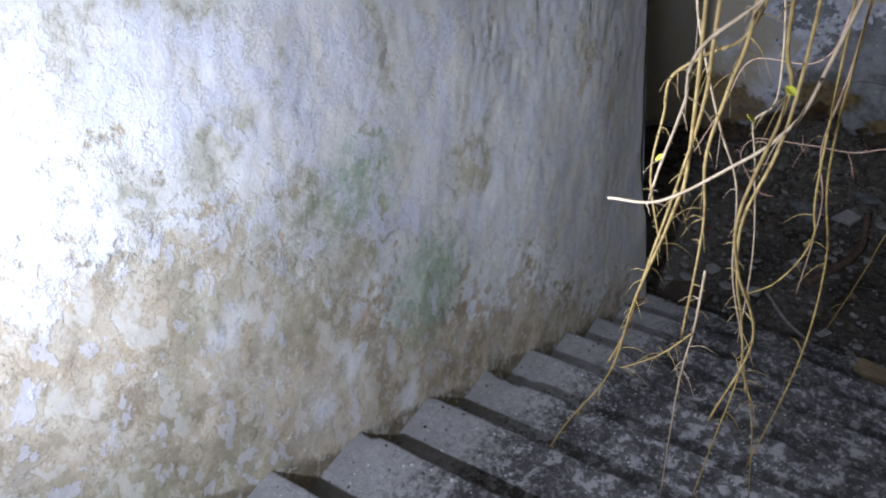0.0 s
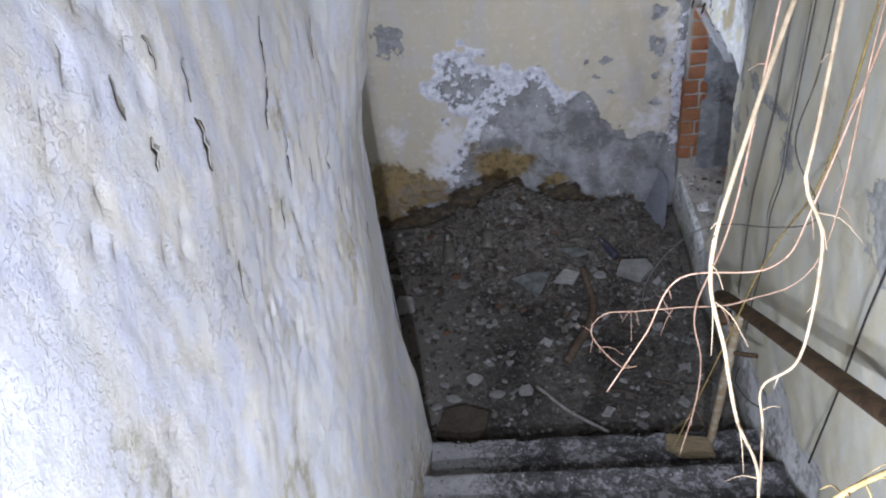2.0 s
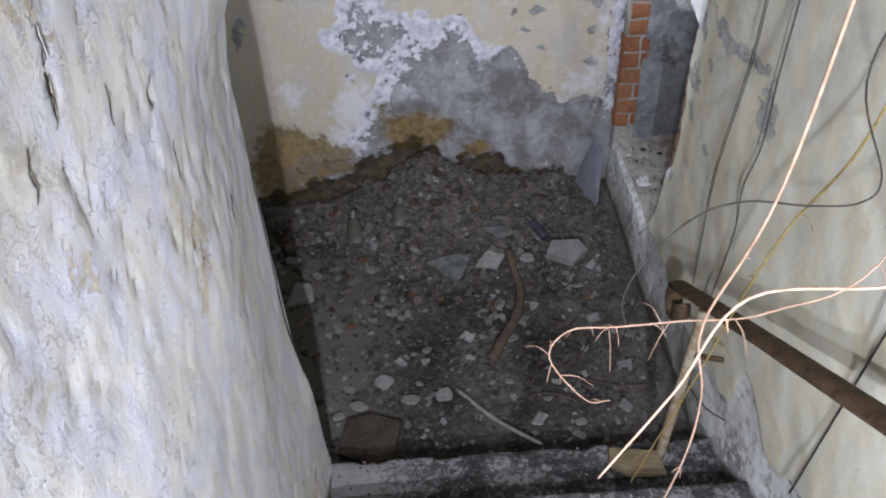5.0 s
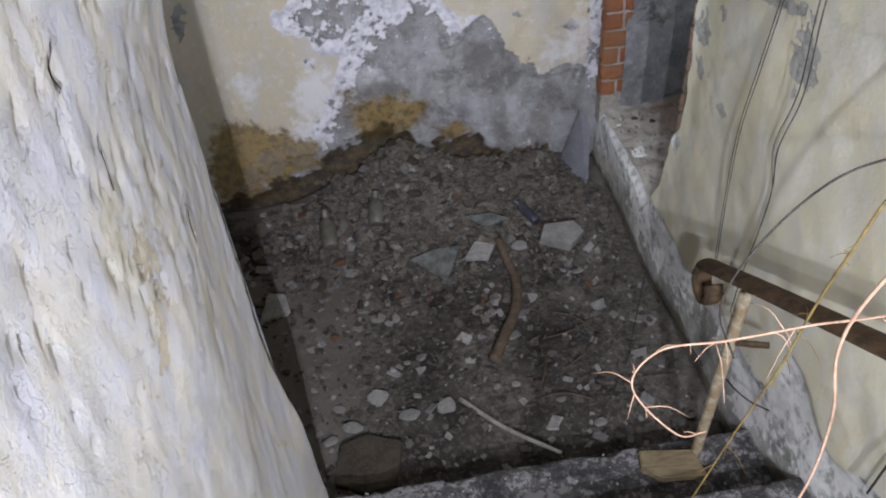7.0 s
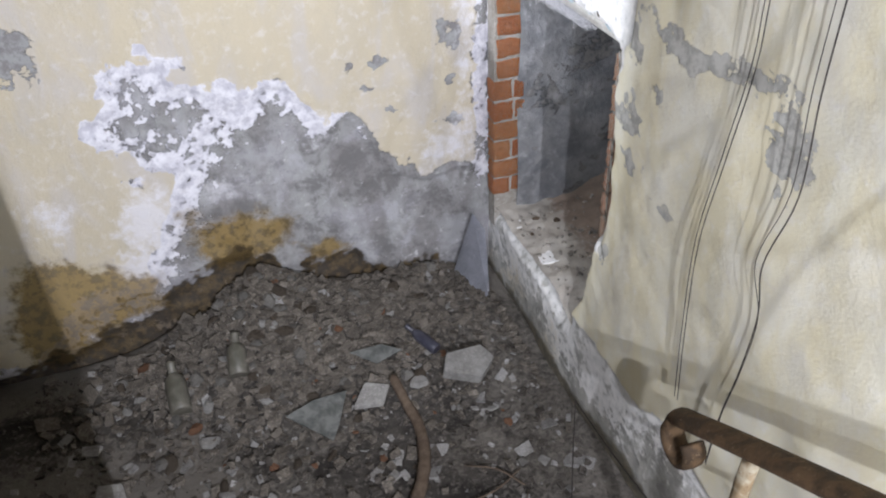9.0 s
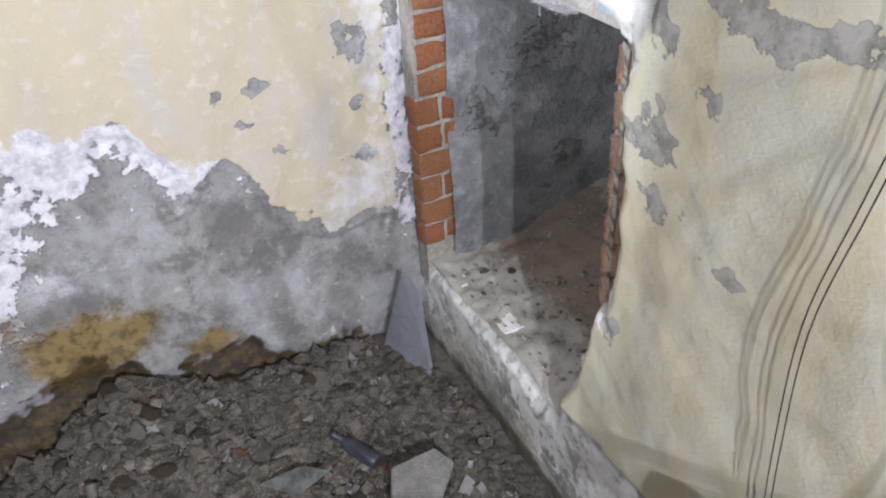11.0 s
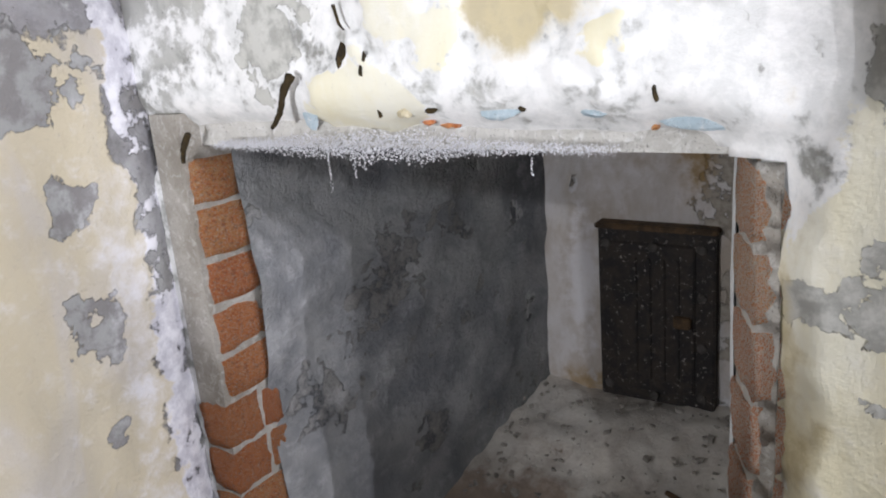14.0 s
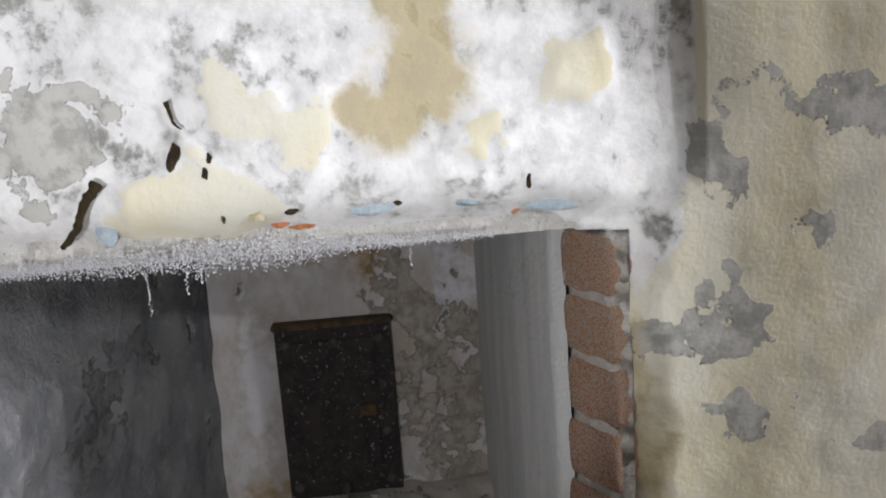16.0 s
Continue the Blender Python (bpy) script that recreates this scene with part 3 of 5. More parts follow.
right = sheet("wall_right", steps_of((-4.5, -2.2, 0.1), (-2.2, 0.45, 0.022), (0.45, D + 0.02, 0.0075)), steps_of((-0.1, 0.1, 0.05), (0.1, 1.6, 0.0085), (1.6, 2.7, 0.03), (2.7, 4.6, 0.1)),
              right_place, RIGHT, keep=lambda y, z: opening(y, z) < 0, skirt=(0.06, 0, 0), attrs={
                  "edge": right_edge,
                  "dirt": lambda y, z: np.where(y < 0, z - nosing(y) + 0.05, z - 0.06),
                  "patch": lambda y, z: np.maximum.reduce([0.9 * blob(*warp(y, z), *s) for s in RIGHT_SPOTS] + [0.15 * smooth(fbm(y, z, 4, 3, 52), 0.62, 0.75) * (y < 0.5)]),
                  "stain": lambda y, z: 0.95 * blob(*warp(y, z), 0.95, 1.40, 0.06, 0.05) + 0.9 * blob(*warp(y, z), 0.91, 1.50, 0.05, 0.09) + 0.2 * smooth(fbm(y, z, 3, 3, 53), 0.55, 0.7) * (y < 0.6)
                  + 0.4 * smooth(z, 0.4, 0.1) * smooth(y, 0.6, 1.0) + 0.6 * blob(*warp(y, z), 0.69, 1.0, 0.035, 0.3)})
tagged(right, kind="structure")
block("wall_right_core", (W + 0.062, -4.6, -0.1), (W + 0.95, 0.69, 4.6), MORTAR)
block("wall_under_hatch", (W + 0.062, 0.69, -0.1), (W + 0.95, D + 0.06, 0.26), MORTAR)
block("wall_over_hatch", (W + 0.062, 0.69, 1.30), (W + 0.95, D + 0.06, 4.6), MORTAR)
block("lintel", (W + 0.045, 0.69, 1.252), (W + 0.25, 1.50, 1.31), LINTEL)
block("hatch_jamb", (W + 0.006, 1.4695, 0.26), (W + 0.13, D - 0.004, 1.30), MORTAR)


# niche behind the hatch
def niche_left_y(x):
    return 1.475 - (x - W) * 0.16


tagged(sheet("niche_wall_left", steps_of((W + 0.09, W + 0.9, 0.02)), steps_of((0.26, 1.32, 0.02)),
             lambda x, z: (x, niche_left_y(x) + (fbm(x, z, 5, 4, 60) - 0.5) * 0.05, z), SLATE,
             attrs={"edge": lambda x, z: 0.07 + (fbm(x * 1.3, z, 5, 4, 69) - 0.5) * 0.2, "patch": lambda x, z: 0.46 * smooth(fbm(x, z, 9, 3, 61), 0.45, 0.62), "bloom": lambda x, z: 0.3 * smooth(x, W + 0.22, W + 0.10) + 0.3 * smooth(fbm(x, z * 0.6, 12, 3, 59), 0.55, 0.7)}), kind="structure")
tagged(sheet("niche_wall_back", steps_of((0.66, 1.42, 0.02)), steps_of((0.3, 1.32, 0.02)),
             lambda y, z: (W + 0.865 + (fbm(y, z, 6, 4, 62) - 0.5) * 0.03, y, z), NICHE,
             attrs={"edge": lambda y, z: 0.05 + 0.25 * (fbm(y, z, 5, 3, 63) - 0.5), "patch": lambda y, z: 0.6 * smooth(y, 1.08, 0.95) * smooth(fbm(y, z, 7, 3, 64), 0.4, 0.6),
                    "bloom": lambda y, z: 0.8 * blob(y, z, 1.255, 0.8, 0.04, 0.22) + 0.4 * blob(y, z, 1.15, 1.1, 0.1, 0.1) + 0.3 * blob(y, z, 0.88, 0.7, 0.05, 0.2), "stain": lambda y, z: 0.8 * blob(y, z, 1.0, 1.10, 0.05, 0.1) + 0.5 * blob(y, z, 1.2, 0.56, 0.2, 0.05)}), kind="structure")
tagged(sheet("niche_wall_right", steps_of((W + 0.088, W + 0.16, 0.012), (W + 0.16, W + 0.9, 0.03)), steps_of((0.26, 1.32, 0.03)),
             lambda x, z: (x, 0.757 - 0.012 * smooth(x, W + 0.125, W + 0.088) + (fbm(x, z, 5, 3, 65) - 0.5) * 0.006, z), PALE), kind="structure")
tagged(sheet("niche_floor", steps_of((W + 0.01, W + 0.9, 0.014)), steps_of((0.70, 1.49, 0.014)),
             lambda x, y: (x, y, 0.346 + 0.205 * smooth(x, W + 0.1, W + 0.85) + (fbm(x, y, 9, 4, 66) - 0.5) * 0.05 + (fbm(x, y, 40, 2, 67) - 0.5) * 0.012
                           - 0.05 * smooth(y, 0.95, 0.8) * smooth(x, W + 0.2, W)), SILL,
             attrs={"stain": lambda x, y: 0.75 * smooth(x, W + 0.14, W + 0.3) * smooth(x, W + 0.62, W + 0.4) + 0.25, "patch": lambda x, y: 0.22 * smooth(fbm(x, y, 9, 3, 68), 0.5, 0.65)}), kind="structure")
block("niche_ceiling", (W + 0.25, 0.66, 1.305), (W + 0.93, 1.50, 1.34), NICHE)
block("niche_back_core", (W + 0.9, 0.6, -0.1), (W + 1.0, D + 0.06, 4.6), MORTAR)

# ---- shell that closes the place: out of view, coloured dark to cut bounced light
CEIL = plaster("dark_ceiling_plaster", (0.20, 0.19, 0.175), (0.26, 0.25, 0.23), (0.4, 0.4, 0.4), (0.3, 0.3, 0.3), (0.12, 0.12, 0.12), (0.18, 0.18, 0.18), (0.1, 0.1, 0.08), (0.2, 0.18, 0.15))


def ceiling_z(y):
    return 2.55 + np.maximum(0, -0.4 - y) * RISE / RUN


tagged(sheet("ceiling", steps_of((-1.7, W + 0.1, 0.1)), steps_of((-4.6, D + 0.1, 0.1)), lambda x, y: (x, y, ceiling_z(y) + (fbm(x, y, 3, 2, 70) - 0.5) * 0.03), CEIL, skirt=(0, 0, 0.1)), kind="structure")
# unseen too: the niche's dark plaster is used here to lower the fill
block("wall_back", (-0.1, -4.7, 1.0), (W + 0.2, -4.5, 5.2), SLATE)
block("wall_landing_side", (-1.75, Y1 - 0.1, -0.1), (-1.6, D + 0.1, 3.0), SLATE)


# ---- landing floor with the heap of rubble
def floor_z(x, y):
    heap = 0.25 * np.exp(-(((x - 0.36) / 0.30) ** 2) - ((y - 1.46) / 0.30) ** 2) + 0.11 * np.exp(-(((x - 0.95) / 0.30) ** 2) - ((y - 1.5) / 0.35) ** 2)
    rough = (fbm(x, y, 5, 4, 80) - 0.5) * 0.05 + (fbm(x, y, 30, 3, 81) - 0.5) * 0.018
    return heap + rough * (0.5 + 2.2 * smooth(heap, 0.02, 0.15)) - 0.004


tagged(sheet("floor", steps_of((-1.65, -0.5, 0.05), (-0.5, W + 0.02, 0.012)), steps_of((Y1 - 0.02, D + 0.02, 0.012)), lambda x, y: (x, y, floor_z(x, y)), SOIL, skirt=(0, 0, -0.1),
             attrs={"stain": lambda x, y: 0.28 + 0.7 * smooth(y, 1.3, 1.45) + 0.65 * smooth(x, 0.35, 0.0) * smooth(y, 1.25, 1.0) + 0.35 * smooth(fbm(x, y, 3, 3, 84), 0.5, 0.65) - 0.5 * blob(x, y, 0.5, 1.15, 0.28, 0.16) + 0.4 * smooth(x, 0.8, 1.15)}), kind="structure")

# ---- stairs: each worn concrete step is a part
stairs = tagged(new("stairs"), "dirty concrete stairs strewn with plaster flakes", "stairs", kind="structure")
for k in range(1, 18):
    y0 = Y1 - RUN * (k - 1)

    def step_place(s, x, k=k, y0=y0):
        # s runs up the riser (under 0) and back along the tread (over 0)
        wear = (fbm(x + k * 3.1, s, 7, 3, 90) - 0.5) * 0.012
        chip = 0.012 * smooth(fbm(x + k * 5.7, 0 * x, 9, 3, 91), 0.58, 0.75)
        y = np.where(s > 0, y0 - s, y0) - chip * np.exp(-np.abs(s) / 0.02) - 0.004 * np.exp(-np.abs(s) / 0.008)
        z = np.where(s > 0, RISE * k + wear, RISE * k + s) - 0.006 * np.exp(-np.abs(s) / 0.008) - chip * 0.5 * np.exp(-np.abs(s) / 0.02)
        return x, y, z
    fine = 0.02 if k < 11 else 0.06
    tagged(sheet("step", np.concatenate([[-0.17, -0.12, -0.06, -0.03, -0.015, -0.006], steps_of((0.0, 0.02, 0.006), (0.02, RUN + 0.03, fine))]),
                 steps_of((-0.04, W + 0.04, fine)), step_place, TREAD, parent=stairs,
                 attrs={"stain": lambda s, x: 0.95 * smooth(x, 0.55, 0.02) * smooth(s, -0.02, 0.01)}))
block("stairs_core", (-0.05, -4.6, -0.1), (W + 0.05, Y1 - 0.05, 0.0), MORTAR)


# ---- things on the stairs: handrail
def handrail():
    ob = thing("handrail", "rusty iron handrail with a scrolled end on a post", "handrail", at=(1.13, -0.16, RISE))
    inv = Matrix.Translation(ob.location).inverted()

    def add(name, vf, m, parent, label=""):
        v, f = vf
        return mesh_object(name, [inv @ Vector(q) for q in v], f, m, parent, label)
    bar = add("rail", tube([(1.13, 0.055, 0.735), (1.13, -0.3, 0.955), (1.13, -1.3, 1.56), (1.13, -2.9, 2.53)], 0.030, sides=10, per=8, flat=0.55, twist_up=(0, 0.5, 0.86)), RUST, ob)
    scroll = [(1.13, 0.055 + 0.0, 0.735)] + [(1.13, 0.015 + 0.052 * math.cos(a) * s, 0.690 + 0.055 * math.sin(a) * s)
                                               for a, s in ((0.6, 1.0), (0.1, 0.98), (-0.5, 0.95), (-1.1, 0.9), (-1.8, 0.85), (-2.5, 0.7), (-3.2, 0.55), (-4.0, 0.45))]
    add("scroll", tube(scroll, 0.013, 0.012, sides=10, per=5, flat=2.3, twist_up=(1, 0, 0.01)), RUST, bar)
    add("post", tube([(1.128, -0.155, 0.83), (1.115, -0.16, 0.5), (1.10, -0.165, RISE - 0.005)], 0.017, 0.016, sides=8, rough=0.12), POST, ob, "post of iron with chipped white paint")
    add("bracket", tube([(1.12, -0.16, 0.66), (1.16, -0.19, 0.675), (1.195, -0.21, 0.685)], 0.013, 0.012, sides=6, per=4, flat=0.6), RUST, ob)
    for y, z in ((-1.0, 1.36), (-2.0, 1.97)):
        add("bracket", tube([(1.13, y, z), (1.21, y, z - 0.03), (1.29, y, z - 0.03)], 0.01, 0.01, sides=6, per=4), RUST, ob)


handrail()


# ---- roots and stems that hang into the stairway
def root(points, r0, r1, material, label, hairs=14, hang=True, leaf=None, seed=1):
    random.seed(seed)
    pts = [Vector(p) for p in points]
    if hang:
        top = pts[0]
        ceil = float(ceiling_z(top.y))
        mid = top.lerp(Vector((top.x + 0.05, top.y - 0.03, ceil)), 0.5) + Vector((random.uniform(-0.03, 0.03), 0.02, 0))
        pts = [Vector((top.x + 0.06, top.y - 0.04, ceil + 0.02)), mid] + pts
    pts = [p + Vector((random.uniform(-1, 1), random.uniform(-1, 1), random.uniform(-1, 1))) * 0.011 if 0 < k < len(pts) - 1 else p for k, p in enumerate(pts)]
    r0, r1 = r0 * 0.50, r1 * 0.45
    v, f = tube(pts, r0, r1, sides=7, per=8, rough=0.28)
    base = pts[0]
    ob = mesh_object("hanging_root", [q - base for q in v], f, material)
    ob.location = base
    tagged(ob, label, "root", group="roots hanging over the stairs")
    line = glide(pts, 8)
    if hairs:
        bits = []
        for _ in range(hairs):
            k = random.randrange(4, len(line) - 1)
            a = line[k] - base
            out = Vector((random.uniform(-1, 1), random.uniform(-1, 1), random.uniform(-1.2, 0.4))).normalized()
            size = random.choice([0.01, 0.016, 0.03, 0.055])
            bits.append(tube([a, a + out * size * 0.5, a + out * size + Vector((0, 0, -size * 0.4))], r1 * 0.35 + 0.0005, 0.0004, sides=4, per=3))
        tagged(mesh_object("root_hair", *joined(bits), material, ob), kind="stuff")
    if leaf:
        for spot in leaf:
            bm = bmesh.new()
            rows = [(0, 0), (0.35, 0.3), (0.6, 0.34), (0.85, 0.2), (1, 0)]
            size = 0.018
            vs = [[bm.verts.new((t * size, w * size * s, 0.25 * size * (abs(w * s) - t * 0.6))) for s in (-1, 0, 1)] for t, w in rows]
            for a, b in zip(vs, vs[1:]):
                for j in range(2):
                    bm.faces.new((a[j], a[j + 1], b[j + 1], b[j]))
            bmesh.ops.remove_doubles(bm, verts=bm.verts, dist=1e-6)
            bmesh.ops.solidify(bm, geom=bm.faces[:], thickness=0.0006)
            lf = part("leaf", bm, LEAF, ob, "small yellow-green leaf")
            lf.location = Vector(spot) - base
            lf.rotation_euler = (random.uniform(-0.6, 0.6), random.uniform(-0.5, 0.5), random.uniform(0, 6))
    return ob


S1, S2, S3 = "straw-coloured hanging root with fine rootlets", "thin pale hanging root with bent tip", "pinkish thin root curling over the stairs"
root([(0.61, -1.45, 2.38), (0.6, -1.45, 2.2), (0.62, -1.45, 2.08), (0.66, -1.45, 1.92), (0.69, -1.45, 1.81), (0.72, -1.45, 1.61), (0.75, -1.44, 1.4), (0.77, -1.42, 1.2)], 0.0055, 0.004, PALEROOT, S2, 10, seed=2)
root([(0.69, -1.4, 2.35), (0.69, -1.4, 2.27), (0.72, -1.4, 2.17), (0.74, -1.4, 2.0), (0.70, -1.4, 1.93), (0.71, -1.4, 1.85), (0.73, -1.4, 1.62), (0.73, -1.4, 1.35)], 0.005, 0.0035, PALEROOT, S2, 10, seed=3)
root([(0.80, -1.7, 2.40), (0.75, -1.7, 2.26), (0.70, -1.7, 2.22), (0.66, -1.7, 2.16), (0.63, -1.7, 2.09), (0.63, -1.7, 1.98), (0.64, -1.7, 1.85)], 0.007, 0.004, ROOT, S1, 26, seed=4)
root([(0.84, -1.8, 2.45), (0.72, -1.8, 2.26), (0.70, -1.8, 2.19), (0.68, -1.8, 2.07), (0.66, -1.8, 2.01)], 0.0065, 0.004, PALEROOT, S1, 20, seed=5)
root([(0.82, -1.2, 2.1), (0.76, -1.2, 1.97), (0.64, -1.2, 1.95), (0.59, -1.2, 1.84), (0.53, -1.2, 1.71)], 0.0035, 0.0025, PINK, S2, 4, seed=6)
root([(0.98, -0.9, 1.75), (0.86, -0.87, 1.60), (0.74, -0.86, 1.58), (0.63, -0.86, 1.58), (0.57, -0.86, 1.55), (0.55, -0.86, 1.5), (0.60, -0.86, 1.41), (0.65, -0.86, 1.39)], 0.0036, 0.0022, PINK, S3, 30, seed=7)
root([(0.80, -0.92, 1.85), (0.76, -0.9, 1.6), (0.78, -0.9, 1.45), (0.77, -0.9, 1.31), (0.76, -0.9, 1.1)], 0.0045, 0.0035, PINK, S2, 6, seed=8)
root([(1.08, -0.65, 1.75), (1.03, -0.6, 1.52), (0.99, -0.6, 1.39), (0.96, -0.6, 1.28), (0.93, -0.6, 1.15), (0.88, -0.6, 0.96), (0.83, -0.6, 0.72)], 0.0055, 0.004, OLIVE, "olive-brown hanging stem with short rootlets", 26, seed=9)
root([(0.76, -1.72, 2.31), (0.75, -1.72, 2.18), (0.72, -1.72, 2.03), (0.73, -1.72, 1.9), (0.70, -1.72, 1.64)], 0.008, 0.0045, ROOT, S1, 30, leaf=[(0.774, -1.73, 2.143), (0.664, -1.75, 2.06)], seed=10)
root([(0.84, -1.85, 2.37), (0.85, -1.85, 2.24), (0.82, -1.85, 2.07), (0.81, -1.85, 1.96), (0.84, -1.85, 1.81), (0.80, -1.85, 1.6)], 0.0065, 0.004, ROOT, S1, 24, leaf=[(0.845, -1.85, 2.26)], seed=11)
root([(0.73, -1.72, 2.30), (0.70, -1.72, 2.14), (0.67, -1.72, 1.98), (0.63, -1.72, 1.78), (0.60, -1.72, 1.63), (0.55, -1.72, 1.5)], 0.0075, 0.004, ROOT, S1, 34, seed=12)
root([(0.93, -1.72, 2.5), (0.88, -1.8, 2.25), (0.84, -1.8, 2.17), (0.78, -1.8, 2.09), (0.69, -1.8, 2.02), (0.59, -1.8, 1.99)], 0.006, 0.005, PALEROOT, "pale bare twig sticking out of the roots", 4, seed=13)
root([(0.87, -1.6, 1.99), (0.87, -1.6, 1.85), (0.83, -1.6, 1.74), (0.77, -1.6, 1.68)], 0.005, 0.003, OLIVE, S1, 16, seed=14)
root([(0.86, -1.55, 2.01), (0.89, -1.55, 1.75), (0.89, -1.55, 1.49), (0.82, -1.55, 1.1)], 0.005, 0.0035, OLIVE, S1, 16, leaf=[(0.9, -1.6, 2.3)], seed=15)
root([(0.694, -1.72, 2.084), (0.673, -1.72, 1.949), (0.614, -1.72, 1.708), (0.555, -1.72, 1.455), (0.454, -1.72, 1.244), (0.39, -1.72, 1.113)], 0.0075, 0.0041, ROOT, S1, 40, hang=True, seed=16)
root([(0.828, -1.72, 2.168), (0.796, -1.72, 1.962), (0.783, -1.72, 1.827), (0.805, -1.72, 1.716), (0.812, -1.72, 1.602), (0.769, -1.72, 1.355), (0.751, -1.72, 1.161)], 0.006, 0.0033, ROOT, S1, 34, hang=True, seed=17)
root([(0.733, -1.72, 1.822), (0.729, -1.72, 1.683), (0.707, -1.72, 1.499), (0.678, -1.72, 1.108)], 0.005, 0.0028, PALEROOT, S1, 20, hang=False, seed=18)
root([(0.72, -1.72, 1.664), (0.652, -1.72, 1.568), (0.578, -1.72, 1.498)], 0.0045, 0.0025, ROOT, S1, 14, hang=False, seed=19)
root([(0.811, -1.72, 1.632), (0.836, -1.72, 1.485), (0.866, -1.72, 1.244)], 0.004, 0.0022, OLIVE, S1, 14, hang=False, seed=20)



# ---- wires along the right wall
def cable(points, r, label, name="wire", per=6):
    v, f = tube(points, r, r, sides=6, per=per)
    ob = mesh_object(name, v, f, WIRE)
    return tagged(ob, label, "wire", group="old wires on the wall")


A = [(0.20, 1.80), (0.20, 1.55), (0.20, 1.42), (0.23, 1.22), (0.26, 1.01), (0.25, 0.77), (0.23, 0.57)]
B = [(0.03, 1.85), (0.03, 1.60), (0.03, 1.44), (0.02, 1.26), (0.06, 1.09), (0.04, 0.98), (0.05, 0.82), (0.07, 0.68), (0.08, 0.5)]
# each pair is a wire and its shadow, the shadow drawn as wire too
cable([(W - 0.024, y, z) for y, z in A], 0.0011, "black twin line running up the yellow wall, wire and drawn shadow")
cable([(W - 0.024, y - 0.012, z) for y, z in A], 0.0011, "black twin line running up the yellow wall, wire and drawn shadow")
cable([(W - 0.026, y, z) for y, z in B], 0.0015, "thick black wire sagging along the wall")
cable([(W - 0.03, y + (0.015 if z > 1.05 else -0.006), z) for y, z in B], 0.0009, "thin black line crossing another, drawn for its shadow")
cable([(1.06, 0.314, 0.012), (1.154, 0.50, 0.05), (1.236, 0.655, 0.098), (1.247, 0.671, 0.103), (1.247, 0.655, 0.105), (1.25, 0.42, 0.116), (1.25, 0.149, 0.162)], 0.0022, "black wire bent along the foot of the wall")
cable([(0.97, -0.82, 2.82), (0.95, -0.8, 2.4), (0.946, -0.8, 2.085), (0.93, -0.8, 1.92), (1.0, -0.8, 1.77), (0.985, -0.8, 1.725), (0.91, -0.8, 1.725), (0.82, -0.8, 1.74), (0.75, -0.8, 1.717), (0.69, -0.8, 1.64),
       (0.665, -0.8, 1.55), (0.70, -0.8, 1.45)], 0.0014, "loose black cable looping over the handrail")
cable([(W - 0.02, -0.9, 2.6), (W - 0.03, -0.85, 2.1), (W - 0.02, -0.7, 1.7), (W - 0.03, -0.66, 1.35), (W - 0.02, -0.62, 1.0), (W - 0.03, -0.6, 0.62)], 0.003, "black cable hanging down the wall")
cable([(1.235, 0.03, 0.36), (1.20, -0.05, 0.37), (1.21, -0.16, 0.40), (1.25, -0.22, 0.41)], 0.0022, "short bent wire end by the post")


# ---- hatch: bricks of the jambs, iron door, cavities
def brick_mesh(seed, material):
    r = random.Random(seed)
    bm = bmesh.new()
    bmesh.ops.create_cube(bm, size=1)
    bmesh.ops.subdivide_edges(bm, edges=bm.edges[:], cuts=4, use_grid_fill=True)
    for v in bm.verts:
        round_off = 1 - 0.07 * max(0, v.co.length - 0.55) / 0.3
        v.co = v.co * round_off + Vector((r.uniform(-1, 1), r.uniform(-1, 1), r.uniform(-1, 1))) * 0.036
    for q in bm.faces:
        q.smooth = True
    me = bpy.data.meshes.new("brick")
    bm.to_mesh(me)
    bm.free()
    me.materials.append(material)
    return me


BRICKS = [brick_mesh(k, BRICK) for k in range(5)]
WORN = [brick_mesh(k, SMEARED) for k in range(5)]


def brick(centre, size, parent, meshes=BRICKS):
    ob = new("brick", random.choice(meshes))
    ob.parent = parent
    ob.matrix_local = Matrix.LocRotScale(centre, Euler((random.uniform(-0.04, 0.04), random.uniform(-0.03, 0.03), random.uniform(-0.03, 0.03))), size)
    return ob


random.seed(21)
jamb = thing("brick_jamb", "broken hatch jamb of orange-red bricks in mortar", "brickwork", kind="structure")
z = 1.235
for row in range(11):
    h = random.uniform(0.064, 0.074)
    deep = random.uniform(0.098, 0.118) * (0.8 if row == 0 else 1.0)
    start = W + 0.012 - 0.012 * (row > 4)
    if row in (5, 6, 8, 10):
        cut = deep * 0.66
        brick((start + cut / 2, 1.493, z - h / 2), (cut, 0.06, h), jamb)
        brick((start + cut + 0.008 + (deep - cut) / 2, 1.493, z - h / 2 + random.uniform(-0.006, 0.006)), (deep - cut, 0.06, h * 0.9), jamb)
    else:
        brick((start + deep / 2, 1.493 + random.uniform(-0.004, 0.004), z - h / 2), (deep, 0.06, h), jamb)
    z -= h + 0.0075
side = thing("brick_jamb", "plaster-smeared splayed jamb of worn orange bricks", "brickwork", kind="structure", at=(W + 0.052, 0.731, 0.0))
side.rotation_euler = (0, 0, radians(23))
z = 1.243
for row in range(12):
    h = random.uniform(0.062, 0.074)
    brick((random.uniform(-0.003, 0.003), -0.020 + random.uniform(-0.003, 0.001), z - h / 2), (0.088, 0.042, h), side, WORN)
    z -= h + 0.008
bm = bmesh.new()
bmesh.ops.create_grid(bm, x_segments=8, y_segments=60, size=0.5)
